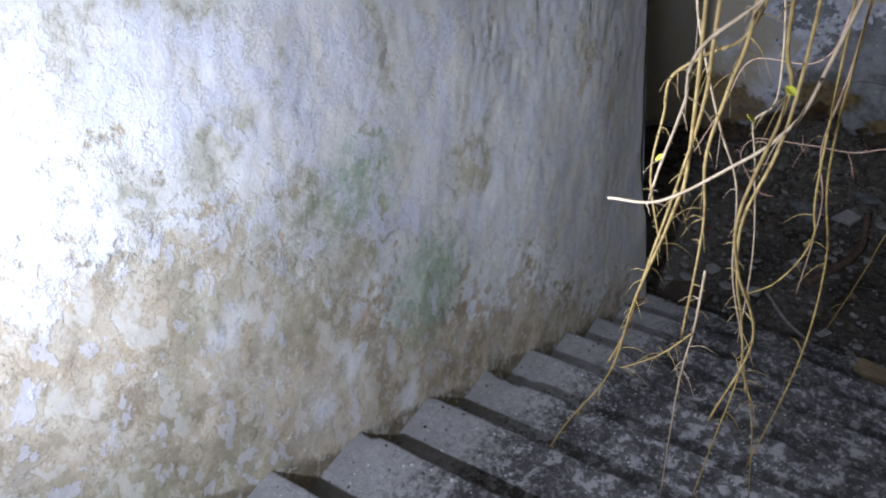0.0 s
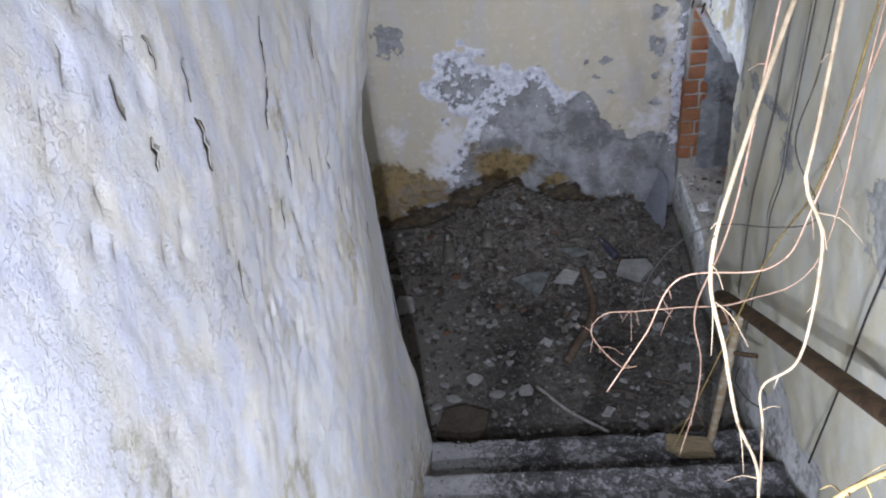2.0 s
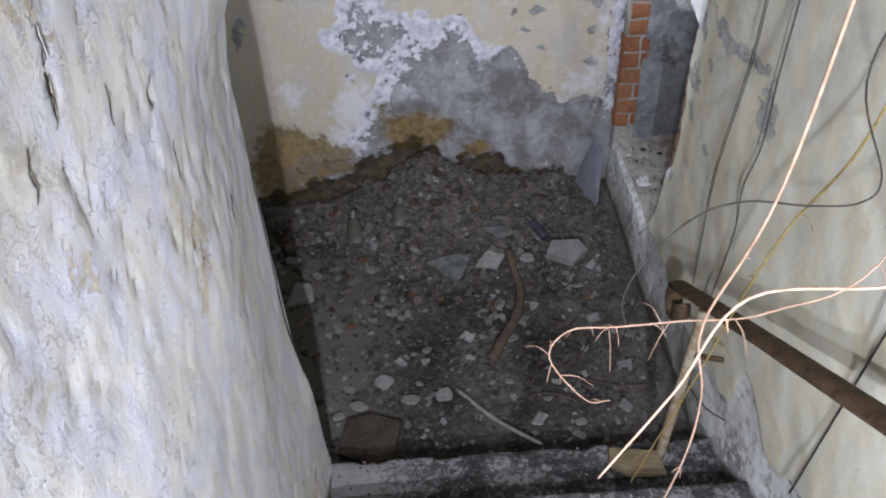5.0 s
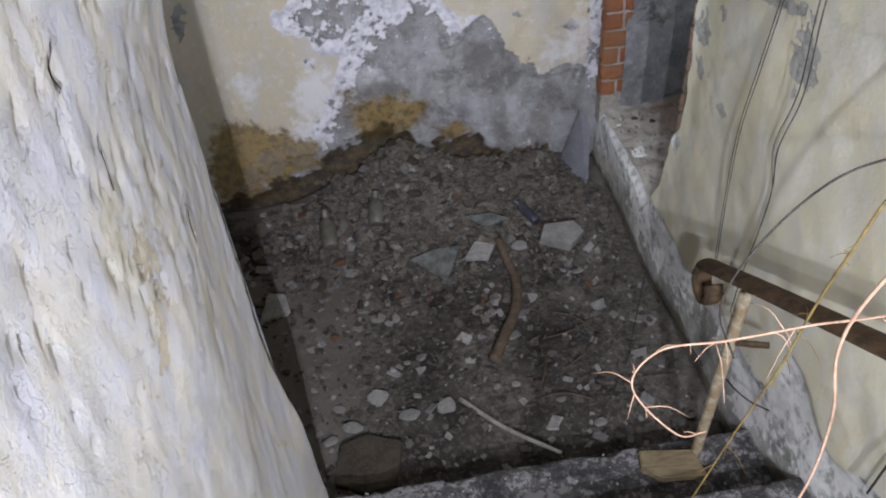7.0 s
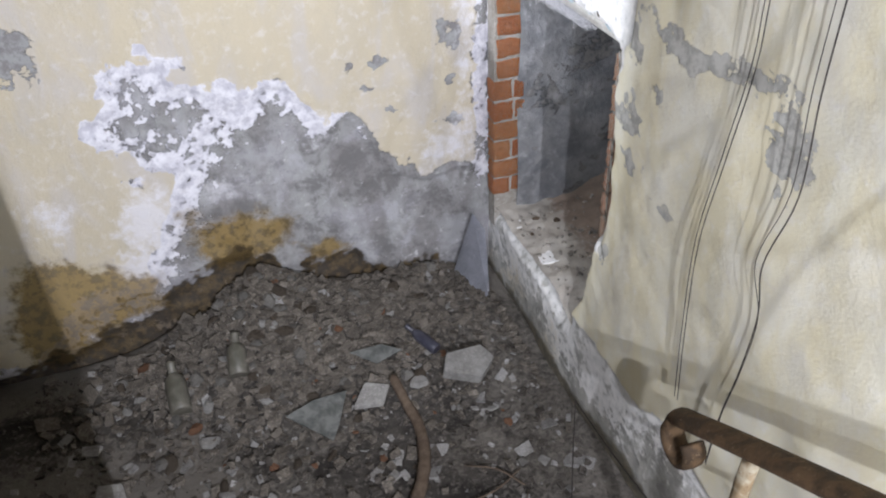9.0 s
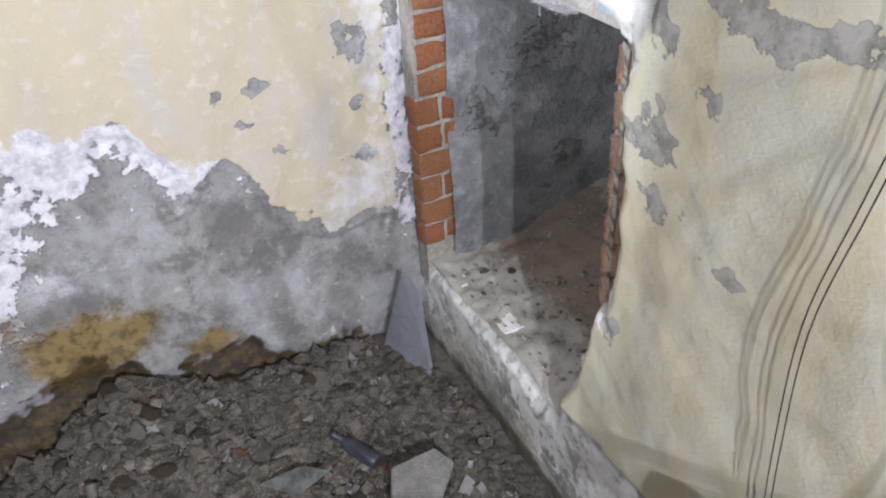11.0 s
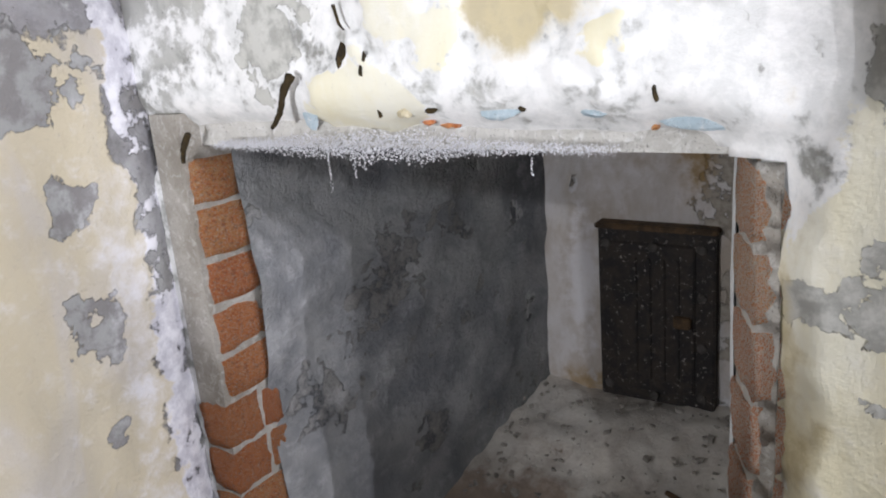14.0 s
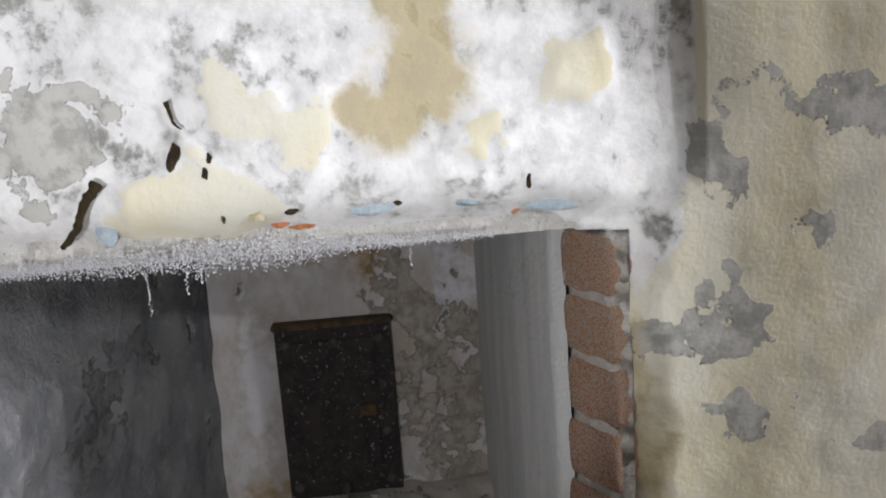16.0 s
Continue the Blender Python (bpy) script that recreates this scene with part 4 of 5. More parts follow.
for q in bm.verts:
    u, w = q.co.x, q.co.y
    q.co = Vector((u * 0.094, -0.005 + float(fbm(np.array(u * 0.1), np.array(w), 40, 3, 88) - 0.5) * 0.008 - 0.02 * (abs(u) > 0.49), 0.775 + w * 0.95))
for q in bm.faces:
    q.smooth = True
bmesh.ops.solidify(bm, geom=bm.faces[:], thickness=0.03)
part("mortar", bm, MORTAR, side)


def iron_door():
    ob = thing("iron_hatch_door", "small black riveted iron cleaning door set in the wall", "iron door", at=(W + 0.86, 1.078, 0.55))

    def slab(name, y0, y1, z0, z1, x0, x1, m, parent, bev=0.003):
        bm = bmesh.new()
        bmesh.ops.create_cube(bm, size=1)
        for v in bm.verts:
            v.co = Vector(((x0 + x1) / 2 + v.co.x * (x1 - x0), (y0 + y1) / 2 + v.co.y * (y1 - y0), (z0 + z1) / 2 + v.co.z * (z1 - z0)))
        bmesh.ops.bevel(bm, geom=bm.edges[:], offset=bev, segments=2, affect="EDGES")
        return part(name, bm, m, parent)
    slab("frame", -0.125, 0.125, 0.0, 0.395, -0.022, 0.02, IRON, ob)
    door = slab("door", -0.085, 0.085, 0.03, 0.365, -0.030, -0.020, IRON, ob)
    for y in (-0.05, -0.02, 0.01, 0.04):
        slab("rib", y - 0.005, y + 0.005, 0.06, 0.335, -0.035, -0.029, IRON, door, 0.002)
    slab("latch", -0.08, -0.045, 0.19, 0.215, -0.045, -0.029, RUST, door)
    slab("rim", -0.13, 0.13, 0.392, 0.404, -0.03, 0.02, RUST, ob)
    for y, zz in ((-0.098, 0.36), (-0.1, 0.255), (-0.1, 0.145), (-0.1, 0.03), (0.0, 0.36), (0.0, 0.022), (0.105, 0.36), (0.105, 0.03)):
        bm = bmesh.new()
        bmesh.ops.create_uvsphere(bm, u_segments=10, v_segments=6, radius=0.011)
        for v in bm.verts:
            v.co = Vector((v.co.x * 0.55 - 0.024 - 0.007 * (y == 0.0), v.co.y + y, v.co.z + zz))
        part("rivet", bm, BOLT, ob)


iron_door()
v, f = tube([(W + 0.45, 0.735, 0.44), (W + 0.55, 0.85, 0.475), (W + 0.6, 0.98, 0.49)], 0.007, sides=8, per=3)
tagged(mesh_object("iron_rod", v, f, RUST), "short rusty iron rod lying on the niche dirt", "iron rod")


# wooly salt along the lintel, one soft fringe
def fringe():
    r = random.Random(5)
    bits = []
    ring = [(math.cos(a), math.sin(a)) for a in np.linspace(0, 2 * math.pi, 7)[:-1]]
    ball_faces = [(0, 1 + k, 1 + (k + 1) % 6) for k in range(6)] + [(1 + k, 7 + k, 7 + (k + 1) % 6, 1 + (k + 1) % 6) for k in range(6)] + [(13, 7 + (k + 1) % 6, 7 + k) for k in range(6)]

    def ball(a, s):
        v = [a + Vector((0, 0, s))] + [a + Vector((p, q, 0.5)) * s * r.uniform(0.75, 1.15) for p, q in ring] + [a + Vector((p, q, -0.5)) * s * r.uniform(0.75, 1.15) for p, q in ring]
        return v + [a + Vector((0, 0, -s * r.uniform(0.8, 1.6)))], ball_faces
    for _ in range(9000):
        y = 0.84 + 0.56 * r.random() ** 0.8
        grow = 0.3 + 0.7 * math.exp(-(((y - 1.14) / 0.13) ** 2))
        clump = 0.5 + float(fbm(np.array(y), np.array(0.0), 26, 3, 77))
        a = Vector((W + 0.012 + r.uniform(-0.012, 0.022), y, 1.259 + r.triangular(-0.020, 0.020, 0.0) * grow * clump))
        bits.append(ball(a, r.choice((0.0004, 0.0005, 0.0007, 0.0009)) * (0.7 + 0.4 * grow)))
    for y, n in ((1.205, 0.05), (1.15, 0.02), (1.165, 0.03), (0.93, 0.022)):
        for k in range(int(n / 0.0025)):
            bits.append(ball(Vector((W + 0.012 + r.uniform(-0.001, 0.001), y + r.uniform(-0.001, 0.001), 1.25 - k * 0.0025)), r.uniform(0.0006, 0.0014)))
    ob = mesh_object("salt_fringe", *joined(bits), FROST)
    return tagged(ob, "white woolly salt crust fringing the lintel", "salt crust", kind="stuff")


fringe()


def lump(name, centre, size, material, label, category, seed, group="", rot=(0, 0, 0), flatness=1.0, kind=""):
    """An uneven chunk with broken faces."""
    r = random.Random(seed)
    bm = bmesh.new()
    bmesh.ops.create_icosphere(bm, subdivisions=2, radius=1)
    cuts = [(Vector((r.uniform(-1, 1), r.uniform(-1, 1), r.uniform(-1, 1))).normalized(), r.uniform(0.38, 0.75)) for _ in range(8)]
    for v in bm.verts:
        for n, d in cuts:
            over = v.co.dot(n) - d
            if over > 0:
                v.co -= n * over
        v.co *= 1 + r.uniform(-0.05, 0.05)
        v.co = Vector((v.co.x * size[0], v.co.y * size[1], v.co.z * size[2]))
    me = bpy.data.meshes.new(name)
    bm.to_mesh(me)
    bm.free()
    me.materials.append(material)
    ob = new(name, me)
    ob.matrix_world = pose(*centre, *rot)
    return tagged(ob, label, category, group, kind)


# cavities and loose scraps above the lintel; holes are dark lumps, their shade painted
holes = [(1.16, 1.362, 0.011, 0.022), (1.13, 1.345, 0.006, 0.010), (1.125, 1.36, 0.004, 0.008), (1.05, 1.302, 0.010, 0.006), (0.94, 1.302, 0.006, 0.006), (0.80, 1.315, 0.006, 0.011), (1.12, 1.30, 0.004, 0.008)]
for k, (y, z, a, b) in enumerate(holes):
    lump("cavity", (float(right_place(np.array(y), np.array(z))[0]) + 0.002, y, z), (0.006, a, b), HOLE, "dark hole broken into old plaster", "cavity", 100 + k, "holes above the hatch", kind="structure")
# cracks are near-black tubes on the wall: colour stands in for their shade
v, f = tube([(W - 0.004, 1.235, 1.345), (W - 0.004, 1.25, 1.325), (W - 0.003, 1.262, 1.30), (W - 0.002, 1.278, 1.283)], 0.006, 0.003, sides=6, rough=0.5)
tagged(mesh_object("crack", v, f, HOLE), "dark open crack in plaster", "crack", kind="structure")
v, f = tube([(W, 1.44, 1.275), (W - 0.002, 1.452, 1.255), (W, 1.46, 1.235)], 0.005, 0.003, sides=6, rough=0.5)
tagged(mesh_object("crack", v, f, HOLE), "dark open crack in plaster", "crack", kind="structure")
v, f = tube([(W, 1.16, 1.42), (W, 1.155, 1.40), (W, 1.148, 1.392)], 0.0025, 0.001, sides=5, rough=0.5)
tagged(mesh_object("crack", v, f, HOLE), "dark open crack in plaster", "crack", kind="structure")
for k, (y, z, a, b) in enumerate([(0.965, 1.297, 0.032, 0.009), (0.86, 1.294, 0.025, 0.007), (0.76, 1.285, 0.045, 0.009), (1.245, 1.295, 0.012, 0.028)]):
    lump("paint_scrap", (float(right_place(np.array(y), np.array(z))[0]) + 0.001, y, z), (0.006, a, b), BLUE, "faded blue paint scrap on broken plaster", "paint scrap", 130 + k, "blue paint scraps", kind="structure")
for k, (y, z, a, b) in enumerate([(1.065, 1.285, 0.012, 0.005), (1.045, 1.28, 0.016, 0.005), (0.81, 1.278, 0.006, 0.004)]):
    lump("brick_scrap", (float(right_place(np.array(y), np.array(z))[0]) - 0.001, y, z), (0.006, a, b), BRICK, "orange brick showing through the lintel", "brick", 150 + k, kind="structure")
for k, (y, z, a, b) in enumerate([(1.085, 1.298, 0.014, 0.009)]):
    lump("plaster_flake", (float(right_place(np.array(y), np.array(z))[0]) - 0.002, y, z), (0.007, a, b), CREAM, "cream plaster flake standing off the wall", "plaster flake", 170 + k, "flakes at the hatch", kind="structure")


# peeling cracks in the limewash: a dark ragged gap with a lifted lip of old paint
def peel(y0, z0, y1, z1, wide, seed):
    r = random.Random(seed)
    n = max(4, int(math.hypot(y1 - y0, z1 - z0) / 0.010))
    gap, lip = [], []
    for k in range(n + 1):
        y = y0 + (y1 - y0) * k / n + r.uniform(-0.005, 0.005)
        z = z0 + (z1 - z0) * k / n + r.uniform(-0.002, 0.002)
        x = float(left_place(np.array(y), np.array(z))[0])
        w = wide * (0.25 + 0.75 * math.sin(math.pi * (k + 0.4) / (n + 0.8))) * r.uniform(0.2, 1.1)
        # gap lies on the surface; its near-black colour stands in for depth shade
        gap.append([(x + 0.0015, y - w, z), (x + 0.0022, y, z), (x + 0.0015, y + w, z)])
        lip.append([(x + 0.001, y + w * 0.7, z), (x + 0.0015 + wide * r.uniform(0.0, 0.35), y + w * 0.9, z), (x - 0.001, y + w + 0.014 * r.uniform(0.4, 1.3), z)])
    strips = []
    for rows in (gap, lip):
        v = [q for row in rows for q in row]
        strips.append((v, [(3 * k + j, 3 * k + j + 1, 3 * k + j + 4, 3 * k + j + 3) for k in range(n) for j in (0, 1)]))
    ob = tagged(mesh_object("crack", *strips[0], HOLE), "dark ragged crack with peeling limewash lip", "crack", group="cracks in the limewash", kind="structure")
    edge = mesh_object("lip", *strips[1], LEFT, ob)
    for q in list(ob.data.polygons) + list(edge.data.polygons):
        q.use_smooth = False


for k, (y0, z0, y1, z1, wide) in enumerate([(-0.895, 2.30, -0.93, 2.22, 0.005), (-0.93, 2.21, -0.985, 2.145, 0.008), (-0.575, 2.17, -0.63, 2.10, 0.006), (-1.235, 2.32, -1.25, 2.24, 0.006), (-1.23, 2.39, -1.24, 2.34, 0.003),
                                            (-1.30, 2.45, -1.298, 2.41, 0.0025), (-1.365, 2.36, -1.372, 2.325, 0.004), (-0.905, 2.10, -0.935, 2.00, 0.005), (-0.65, 1.80, -0.665, 1.74, 0.003), (-1.40, 2.45, -1.40, 2.40, 0.0025),
                                            (-0.675, 1.92, -0.69, 1.87, 0.003), (-0.42, 1.55, -0.45, 1.47, 0.004), (-1.27, 2.10, -1.29, 2.05, 0.002), (-0.8, 1.98, -0.82, 1.93, 0.0025), (-1.0, 2.02, -1.02, 1.97, 0.0025)]):
    peel(y0, z0, y1, z1, wide, 500 + k)


# ---- things on the landing
def rest(x, y, up=0.0):
    return (x, y, float(floor_z(np.array(x), np.array(y))) + up)


def slab_piece(name, pts, thick, material, label, category, tilt=(0, 0), group="", lift=0.0):
    """A flat broken piece: an outline in metres round its middle, with thickness and chipped edges."""
    cx, cy = sum(p[0] for p in pts) / len(pts), sum(p[1] for p in pts) / len(pts)
    bm = bmesh.new()
    bm.faces.new([bm.verts.new((p[0] - cx, p[1] - cy, 0)) for p in pts])
    ex = bmesh.ops.extrude_face_region(bm, geom=bm.faces[:])
    for v in ex["geom"]:
        if isinstance(v, bmesh.types.BMVert):
            v.co.z += thick
    bmesh.ops.recalc_face_normals(bm, faces=bm.faces[:])
    bmesh.ops.bevel(bm, geom=bm.edges[:], offset=min(0.004, thick * 0.3), segments=2, affect="EDGES")
    me = bpy.data.meshes.new(name)
    bm.to_mesh(me)
    bm.free()
    me.materials.append(material)
    ob = new(name, me)
    x, y, z = rest(cx, cy, lift)
    ob.matrix_world = pose(x, y, z, *tilt, 0)
    return tagged(ob, label, category, group)


slab_piece("glass_shard", [(0.36, 0.98), (0.49, 0.85), (0.52, 0.9), (0.575, 1.03), (0.46, 1.02)], 0.004, PANE, "dirty broken window glass lying on rubble", "glass shard", (9, 4), lift=0.035)
slab_piece("glass_shard", [(0.62, 1.18), (0.70, 1.10), (0.80, 1.12), (0.74, 1.17)], 0.004, PANE, "dirty broken glass strip lying on rubble", "glass shard", (14, -6), lift=0.04)
slab_piece("plaster_chunk", [(-0.26, 0.79), (-0.14, 0.83), (-0.16, 0.93), (-0.23, 0.94)], 0.022, STONES[0], "pale flat plaster chunk on the dirt", "plaster chunk", (4, 3), "plaster chunks on the floor", 0.004)
slab_piece("concrete_slab", [(0.0, 0.03), (0.1, -0.03), (0.2, -0.02), (0.235, 0.14), (0.12, 0.19), (0.03, 0.17)], 0.03, STONES[2], "cracked grey concrete slab beside the stairs", "slab", (2, -3), lift=0.003)
slab_piece("plaster_chunk", [(0.58, 0.96), (0.68, 0.95), (0.72, 1.02), (0.64, 1.05)], 0.025, STONES[0], "pale grey flat plaster chunk on rubble", "plaster chunk", (8, 5), "plaster chunks on the floor", 0.01)
slab_piece("stone_slab", [(0.9, 0.98), (1.02, 0.93), (1.09, 1.0), (1.06, 1.06), (0.93, 1.05)], 0.05, STONES[0], "large light stone slab in the rubble", "slab", (12, 6), lift=0.02)
slab_piece("wood_block", [(0.93, -0.14), (1.09, -0.16), (1.10, -0.25), (0.97, -0.24), (0.92, -0.2)], 0.03, WOOD, "yellowish wood offcut lying on the lowest step", "wood offcut", (0, 3), lift=0.0).location.z = RISE + 0.006
for k, (x, y, s) in enumerate([(0.82, 1.0, 0.042), (0.26, 1.25, 0.03), (0.11, 1.0, 0.036), (0.2, 0.73, 0.034), (0.27, 0.72, 0.026), (0.17, 0.35, 0.04), (0.4, 0.26, 0.042), (0.27, 0.25, 0.038), (0.07, 0.24, 0.034),
                               (0.34, 0.5, 0.028), (0.29, 0.49, 0.018), (-0.06, 0.63, 0.022), (0.14, 0.78, 0.026), (0.24, 0.70, 0.022), (0.44, 0.4, 0.012), (0.4, 1.28, 0.026), (0.03, 0.33, 0.024), (0.0, 0.2, 0.03), (0.9, 1.12, 0.024),
                               (1.02, 0.82, 0.022), (0.92, 0.86, 0.018), (0.12, 0.7, 0.024), (0.8, 0.22, 0.02), (0.9, 0.1, 0.024), (0.66, 0.32, 0.02)]):
    r = random.Random(200 + k)
    turn = r.uniform(0, 6.3)
    corners = [(x + s * r.uniform(0.65, 1.25) * math.cos(turn + a), y + s * r.uniform(0.5, 1.0) * math.sin(turn + a)) for a in (0.0, 1.1, 2.0, 3.2, 4.1, 5.3)]
    slab_piece("plaster_chunk", corners, s * r.uniform(0.3, 0.55), STONES[0], "pale angular piece of fallen plaster on dirt", "plaster chunk", (r.uniform(-14, 14), r.uniform(-14, 14)), "plaster chunks on the floor", s * 0.12)


def bottle(centre, length, r, material, label, rot):
    profile = [(0.0, 0.0), (0.9, 0.0), (1.0, 0.04), (1.0, 0.55), (0.85, 0.66), (0.42, 0.76), (0.38, 0.94), (0.46, 0.95), (0.46, 1.0), (0.3, 1.0)]
    ob = thing("bottle", label, "bottle")
    body, neck = bmesh.new(), bmesh.new()
    for bm, some in ((body, profile[:6]), (neck, profile[5:])):
        rings = [[bm.verts.new((r * a * math.cos(t), r * a * math.sin(t), length * h)) for t in np.linspace(0, 2 * math.pi, 15)[:-1]] for a, h in some if a > 0]
        for p, q in zip(rings, rings[1:]):
            for j in range(14):
                bm.faces.new((p[j], p[(j + 1) % 14], q[(j + 1) % 14], q[j]))
        for fc in bm.faces:
            fc.smooth = True
        bm.faces.new(rings[0][::-1])
    part("body", body, material, ob)
    part("neck", neck, material, ob)
    ob.matrix_world = pose(*centre, *rot)


bottle(rest(0.04, 1.13, 0.03), 0.19, 0.036, DUSTYGLASS, "dusty greenish bottle lying on the rubble", (-70, 0, 4))
bottle(rest(0.245, 1.16, 0.035), 0.15, 0.034, DUSTYGLASS, "dusty broken bottle stuck in the heap", (-60, 0, -6))
bottle(rest(0.92, 1.10, 0.03), 0.15, 0.022, DARKGLASS, "small dark bottle lying on the heap", (-78, 0, 30))


def stick(points, r0, r1, material, name, label, category, rough=0.15):
    v, f = tube(points, r0, r1, sides=8, rough=rough)
    return tagged(mesh_object(name, v, f, material), label, category)


stick([rest(0.74, 1.04, 0.03), rest(0.755, 0.93, 0.022), rest(0.765, 0.80, 0.02), rest(0.73, 0.66, 0.02), rest(0.66, 0.53, 0.02), rest(0.60, 0.43, 0.015)], 0.017, 0.023, BARK, "branch", "bent brown bark-covered branch on the floor", "branch")
stick([rest(0.45, 0.29, 0.012), rest(0.58, 0.14, 0.02), (0.73, -0.03, 0.07)], 0.009, 0.007, STICK, "stick", "straight pale stick leaning on the lowest step", "stick", 0.06)
for k, (x, y, a, n) in enumerate([(0.85, 0.35, 0.5, 0.2), (0.95, 0.3, -0.4, 0.25), (0.75, 0.3, 1.2, 0.18), (1.0, 0.5, 2.2, 0.2), (0.8, 0.5, 0.1, 0.22), (0.9, 0.2, 2.8, 0.2)]):
    stick([rest(x, y, 0.012), rest(x + n / 2 * math.cos(a), y + n / 2 * math.sin(a), 0.02), rest(x + n * math.cos(a + 0.2), y + n * math.sin(a + 0.2), 0.012)], 0.003, 0.002, BARK, "twig", "thin dry brown twig on dark rubble", "twig")
# slab leaning in the corner
bm = bmesh.new()
for q in ((1.20, 1.475, 0.34), (1.10, 1.485, 0.01), (1.21, 1.32, 0.0), (1.238, 1.44, 0.27)):
    bm.verts.new(q)
bm.verts.ensure_lookup_table()
bm.faces.new(bm.verts[:])
bmesh.ops.solidify(bm, geom=bm.faces[:], thickness=0.014)
me = bpy.data.meshes.new("leaning_slab")
bm.to_mesh(me)
bm.free()
me.materials.append(SLAB)
tagged(new("leaning_slab", me), "thin bluish-grey slab leaning in the corner", "slab")
# dead leaves on the sill of the hatch
for k, (x, y, s) in enumerate([(W + 0.11, 1.32, 0.018), (W + 0.17, 1.27, 0.024), (W + 0.06, 1.24, 0.014), (W + 0.2, 1.0, 0.012), (W + 0.15, 0.9, 0.014)]):
    lump("dead_leaf", (x, y, 0.352 + (x - W) * 0.12), (s, s * 0.55, 0.006), BARK, "curled dark dead leaf on the sill", "leaf", 260 + k, "dead leaves on the sill", (15, 10, 40 * k))
for k, (x, y, s) in enumerate([(W + 0.5, 1.1, 0.05), (W + 0.42, 1.02, 0.03), (W + 0.6, 1.18, 0.04), (W + 0.3, 1.12, 0.02), (W + 0.66, 0.95, 0.03)]):
    lump("plaster_chunk", (x, y, 0.36 + (x - W) * 0.16), (s, s * 0.8, s * 0.5), STONES[0], "grey plaster lump on the niche dirt", "plaster chunk", 280 + k, "lumps in the niche", (0, 0, 50 * k))

# ---- rubble: stones as parts of the heap, the finest as loose stuff
random.seed(33)
STONE_MESHES = []
for k in range(10):
    o = lump("stone", (0, 0, 0), (1, random.uniform(0.6, 0.95), random.uniform(0.4, 0.75)), STONES[(1, 2, 2, 1, 0, 1, 2, 3, 1, 0)[k]], "", "", 300 + k)
    STONE_MESHES.append(o.data)
    bpy.data.objects.remove(o)
heap = thing("rubble_heap", "heap of broken stones, plaster and earth", "rubble")
for k in range(300):
    if k < 180:
        x, y = random.gauss(0.42, 0.30), 1.50 - abs(random.gauss(0, 0.26))
        s = random.choice([0.012, 0.016, 0.02, 0.028, 0.038])
    else:
        x, y = random.uniform(-0.35, 1.2), random.uniform(-0.05, 1.3)
        s = random.choice([0.008, 0.01, 0.013, 0.018, 0.024])
    x = min(max(x, -0.45), 1.2)
    ob = new("stone", random.choice(STONE_MESHES))
    ob.parent = heap
    ob.matrix_local = Matrix.LocRotScale(rest(x, y, s * 0.15), Euler((random.uniform(-0.5, 0.5), random.uniform(-0.5, 0.5), random.uniform(0, 6))), (s, s, s))


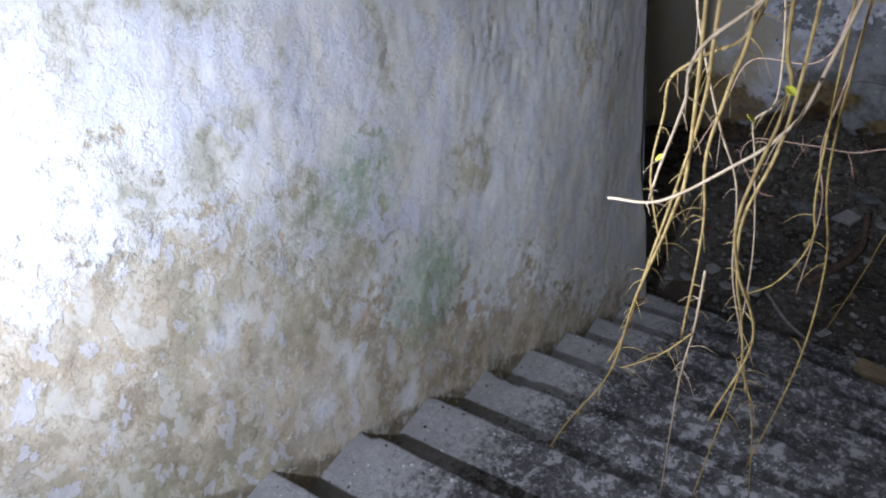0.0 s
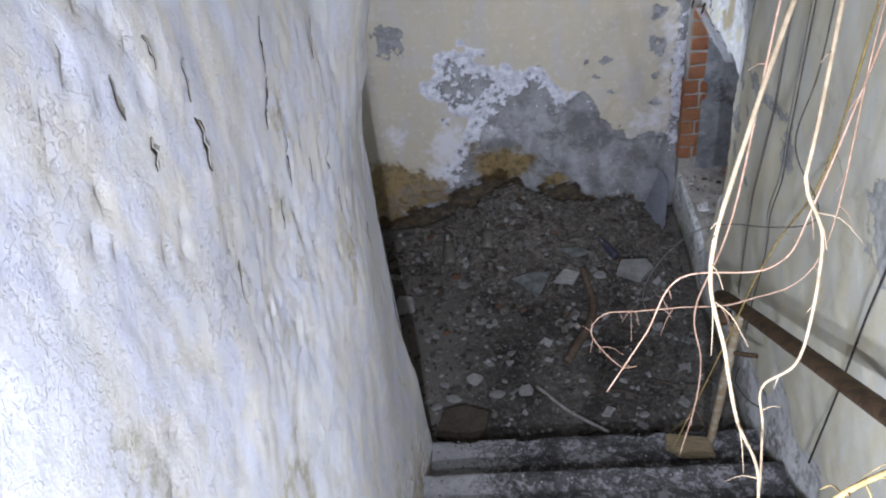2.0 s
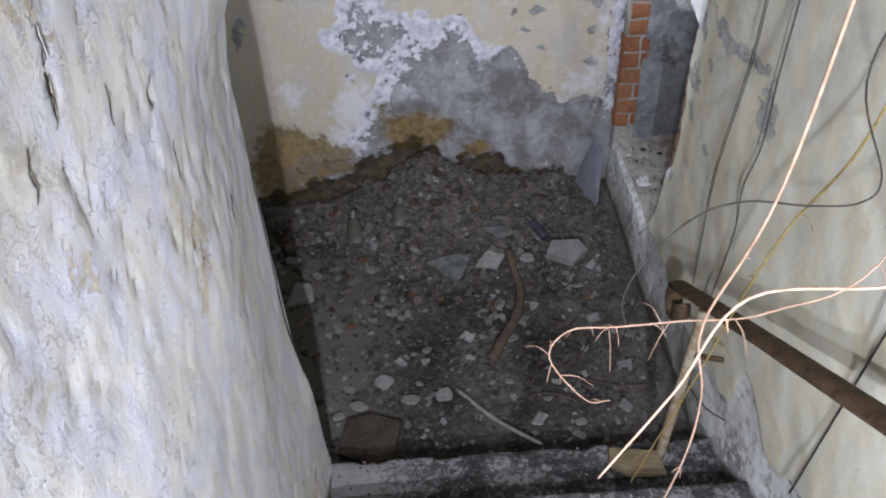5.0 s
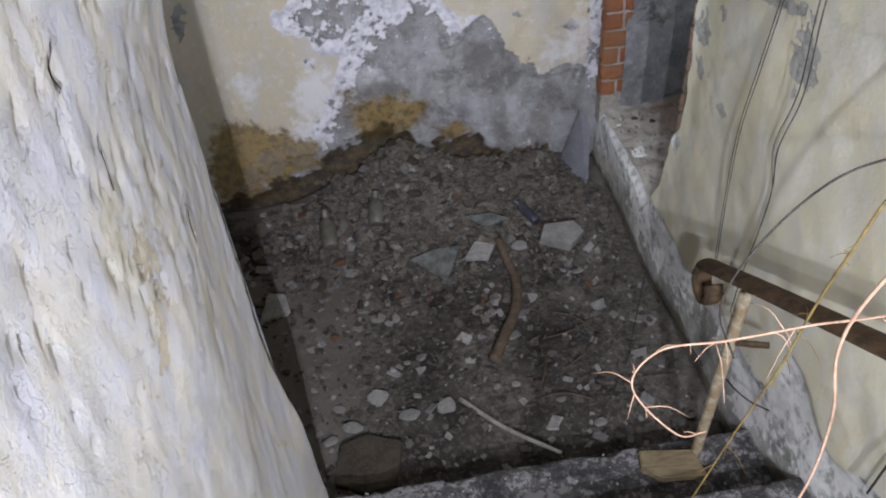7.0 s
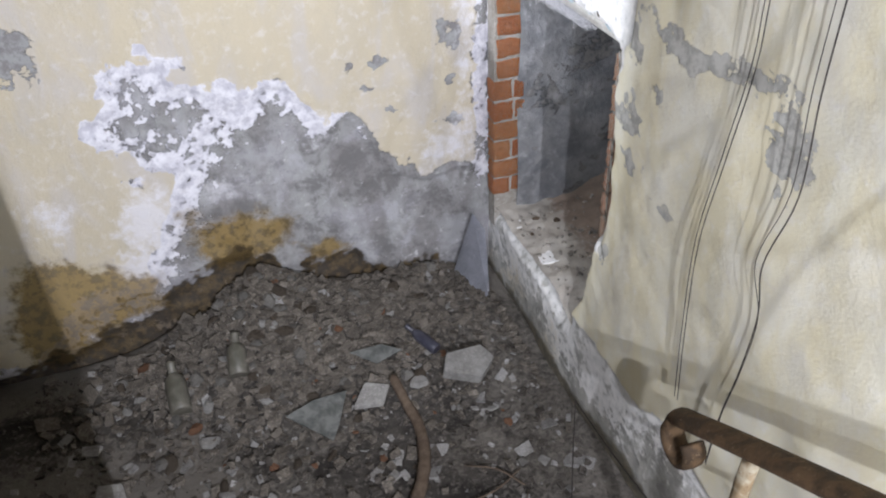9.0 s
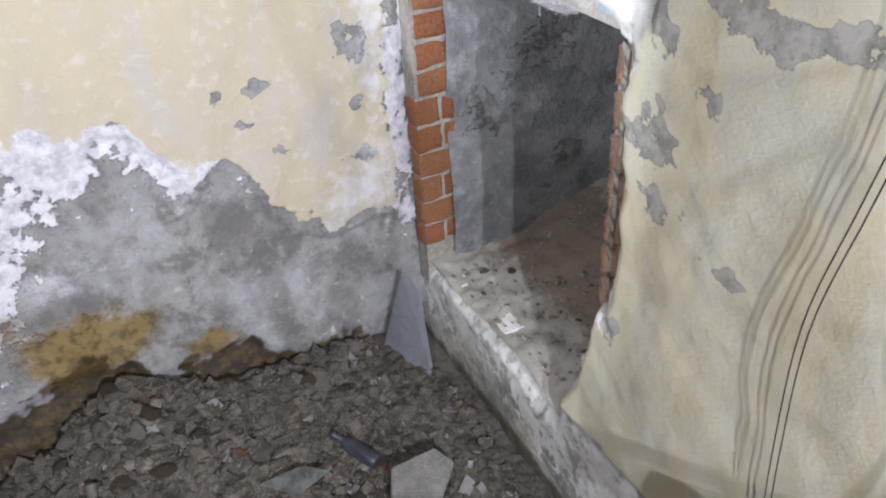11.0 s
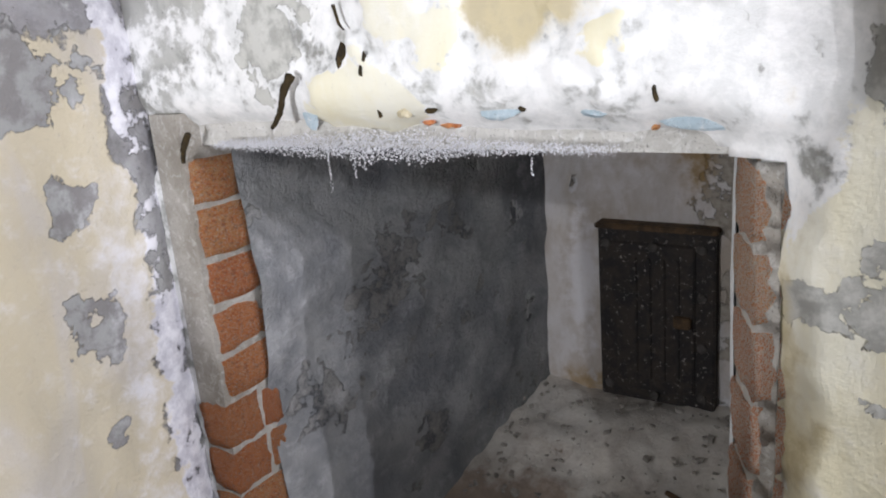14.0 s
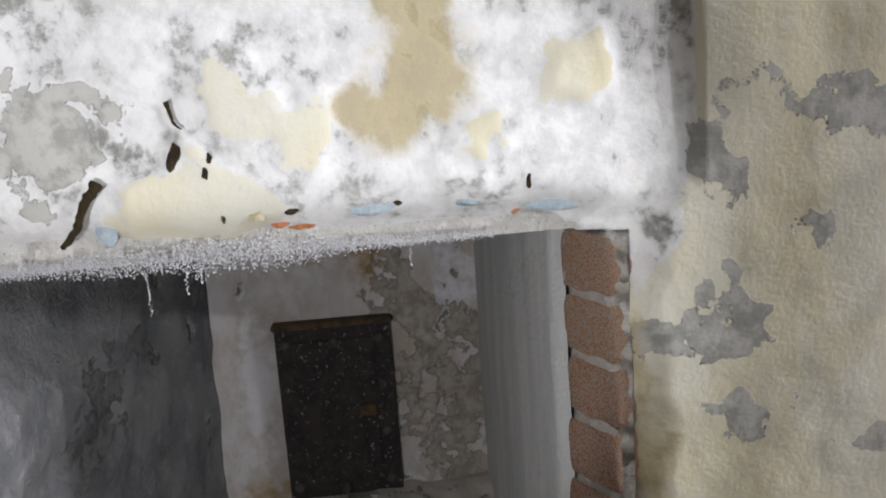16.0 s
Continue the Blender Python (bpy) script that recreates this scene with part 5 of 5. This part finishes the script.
def crumbs(name, n, where, sizes, material, label, thin=0.5):
    """Loose small bits, joined into one mesh."""
    r = np.random.default_rng(n)
    x, y, z = where(r, n)
    s = r.choice(sizes, n) * r.uniform(0.6, 1.3, n)
    corner = np.array([(-1, -1, -1), (1, -1, -1), (1, 1, -1), (-1, 1, -1), (-1, -1, 1), (1, -1, 1), (1, 1, 1), (-1, 1, 1)], float)
    verts = corner[None] * np.array([1, 0.7, thin]) * r.uniform(0.55, 1.0, (n, 8, 3))
    a = r.uniform(0, 6.3, n)
    tilt = r.normal(0, 0.25, (n, 2))
    c, q = np.cos(a)[:, None], np.sin(a)[:, None]
    vx, vy = verts[..., 0] * c - verts[..., 1] * q, verts[..., 0] * q + verts[..., 1] * c
    vz = verts[..., 2] + vx * tilt[:, :1] + vy * tilt[:, 1:]
    p = np.stack([vx, vy, vz], -1) * s[:, None, None] + np.stack([x, y, z + s * thin * 0.5], -1)[:, None]
    quad = np.array([(0, 3, 2, 1), (4, 5, 6, 7), (0, 1, 5, 4), (1, 2, 6, 5), (2, 3, 7, 6), (3, 0, 4, 7)])
    faces = (quad[None] + 8 * np.arange(n)[:, None, None]).reshape(-1, 4)
    return tagged(mesh_object(name, p.reshape(-1, 3).tolist(), faces.tolist(), material, flat=True), label, "debris", kind="stuff")


def on_landing(r, n):
    x, y = r.uniform(-0.5, 1.24, n), r.uniform(-0.08, 1.5, n)
    return x, y, floor_z(x, y)


def on_heap(r, n):
    x, y = np.clip(r.normal(0.5, 0.36, n), -0.4, 1.22), 1.51 - np.abs(r.normal(0, 0.28, n))
    return x, y, floor_z(x, y)


def on_treads(r, n):
    k, x, s = r.integers(1, 10, n), r.beta(1, 1.4, n) * 1.24 + 0.02, r.uniform(0.01, 0.25, n)
    wear = (fbm(x + k * 3.1, s, 7, 3, 90) - 0.5) * 0.012
    return x, Y1 - RUN * (k - 1) - s, RISE * k + wear


def in_niche(r, n):
    x, y = r.uniform(W + 0.03, W + 0.82, n), r.uniform(0.76, 1.38, n)
    return x, y, 0.346 + 0.205 * smooth(x, W + 0.1, W + 0.85) + 0.004


crumbs("floor_debris", 2000, on_landing, [0.002, 0.003, 0.005, 0.010, 0.016], CHIPS, "fine grey debris scattered over the landing")
crumbs("pale_floor_debris", 520, on_landing, [0.003, 0.005, 0.008, 0.013], STONES_LOOSE, "small pale plaster crumbs on the landing", 0.35)
crumbs("heap_debris", 4600, on_heap, [0.004, 0.006, 0.010, 0.015, 0.021], HEAPCHIPS, "coarse crumbled rubble on the heap")
crumbs("floor_shards", 170, on_landing, [0.010, 0.016, 0.024, 0.032], STONES_LOOSE, "flat grey plaster shards scattered over the landing", 0.14)
crumbs("heap_shards", 260, on_heap, [0.010, 0.016, 0.024, 0.034], HEAPCHIPS, "broken flat shards of render on the heap", 0.3)
crumbs("tread_flakes", 1600, on_treads, [0.0015, 0.0025, 0.004], FLAKES, "white plaster flakes strewn on the treads", 0.18)
crumbs("tread_grit", 1300, on_treads, [0.0015, 0.0025, 0.0045], CHIPS, "dark grit and dirt on the treads", 0.35)
crumbs("niche_crumbs", 800, in_niche, [0.002, 0.003, 0.005, 0.008], NICHECRUMB, "crumbled mortar on the niche floor")
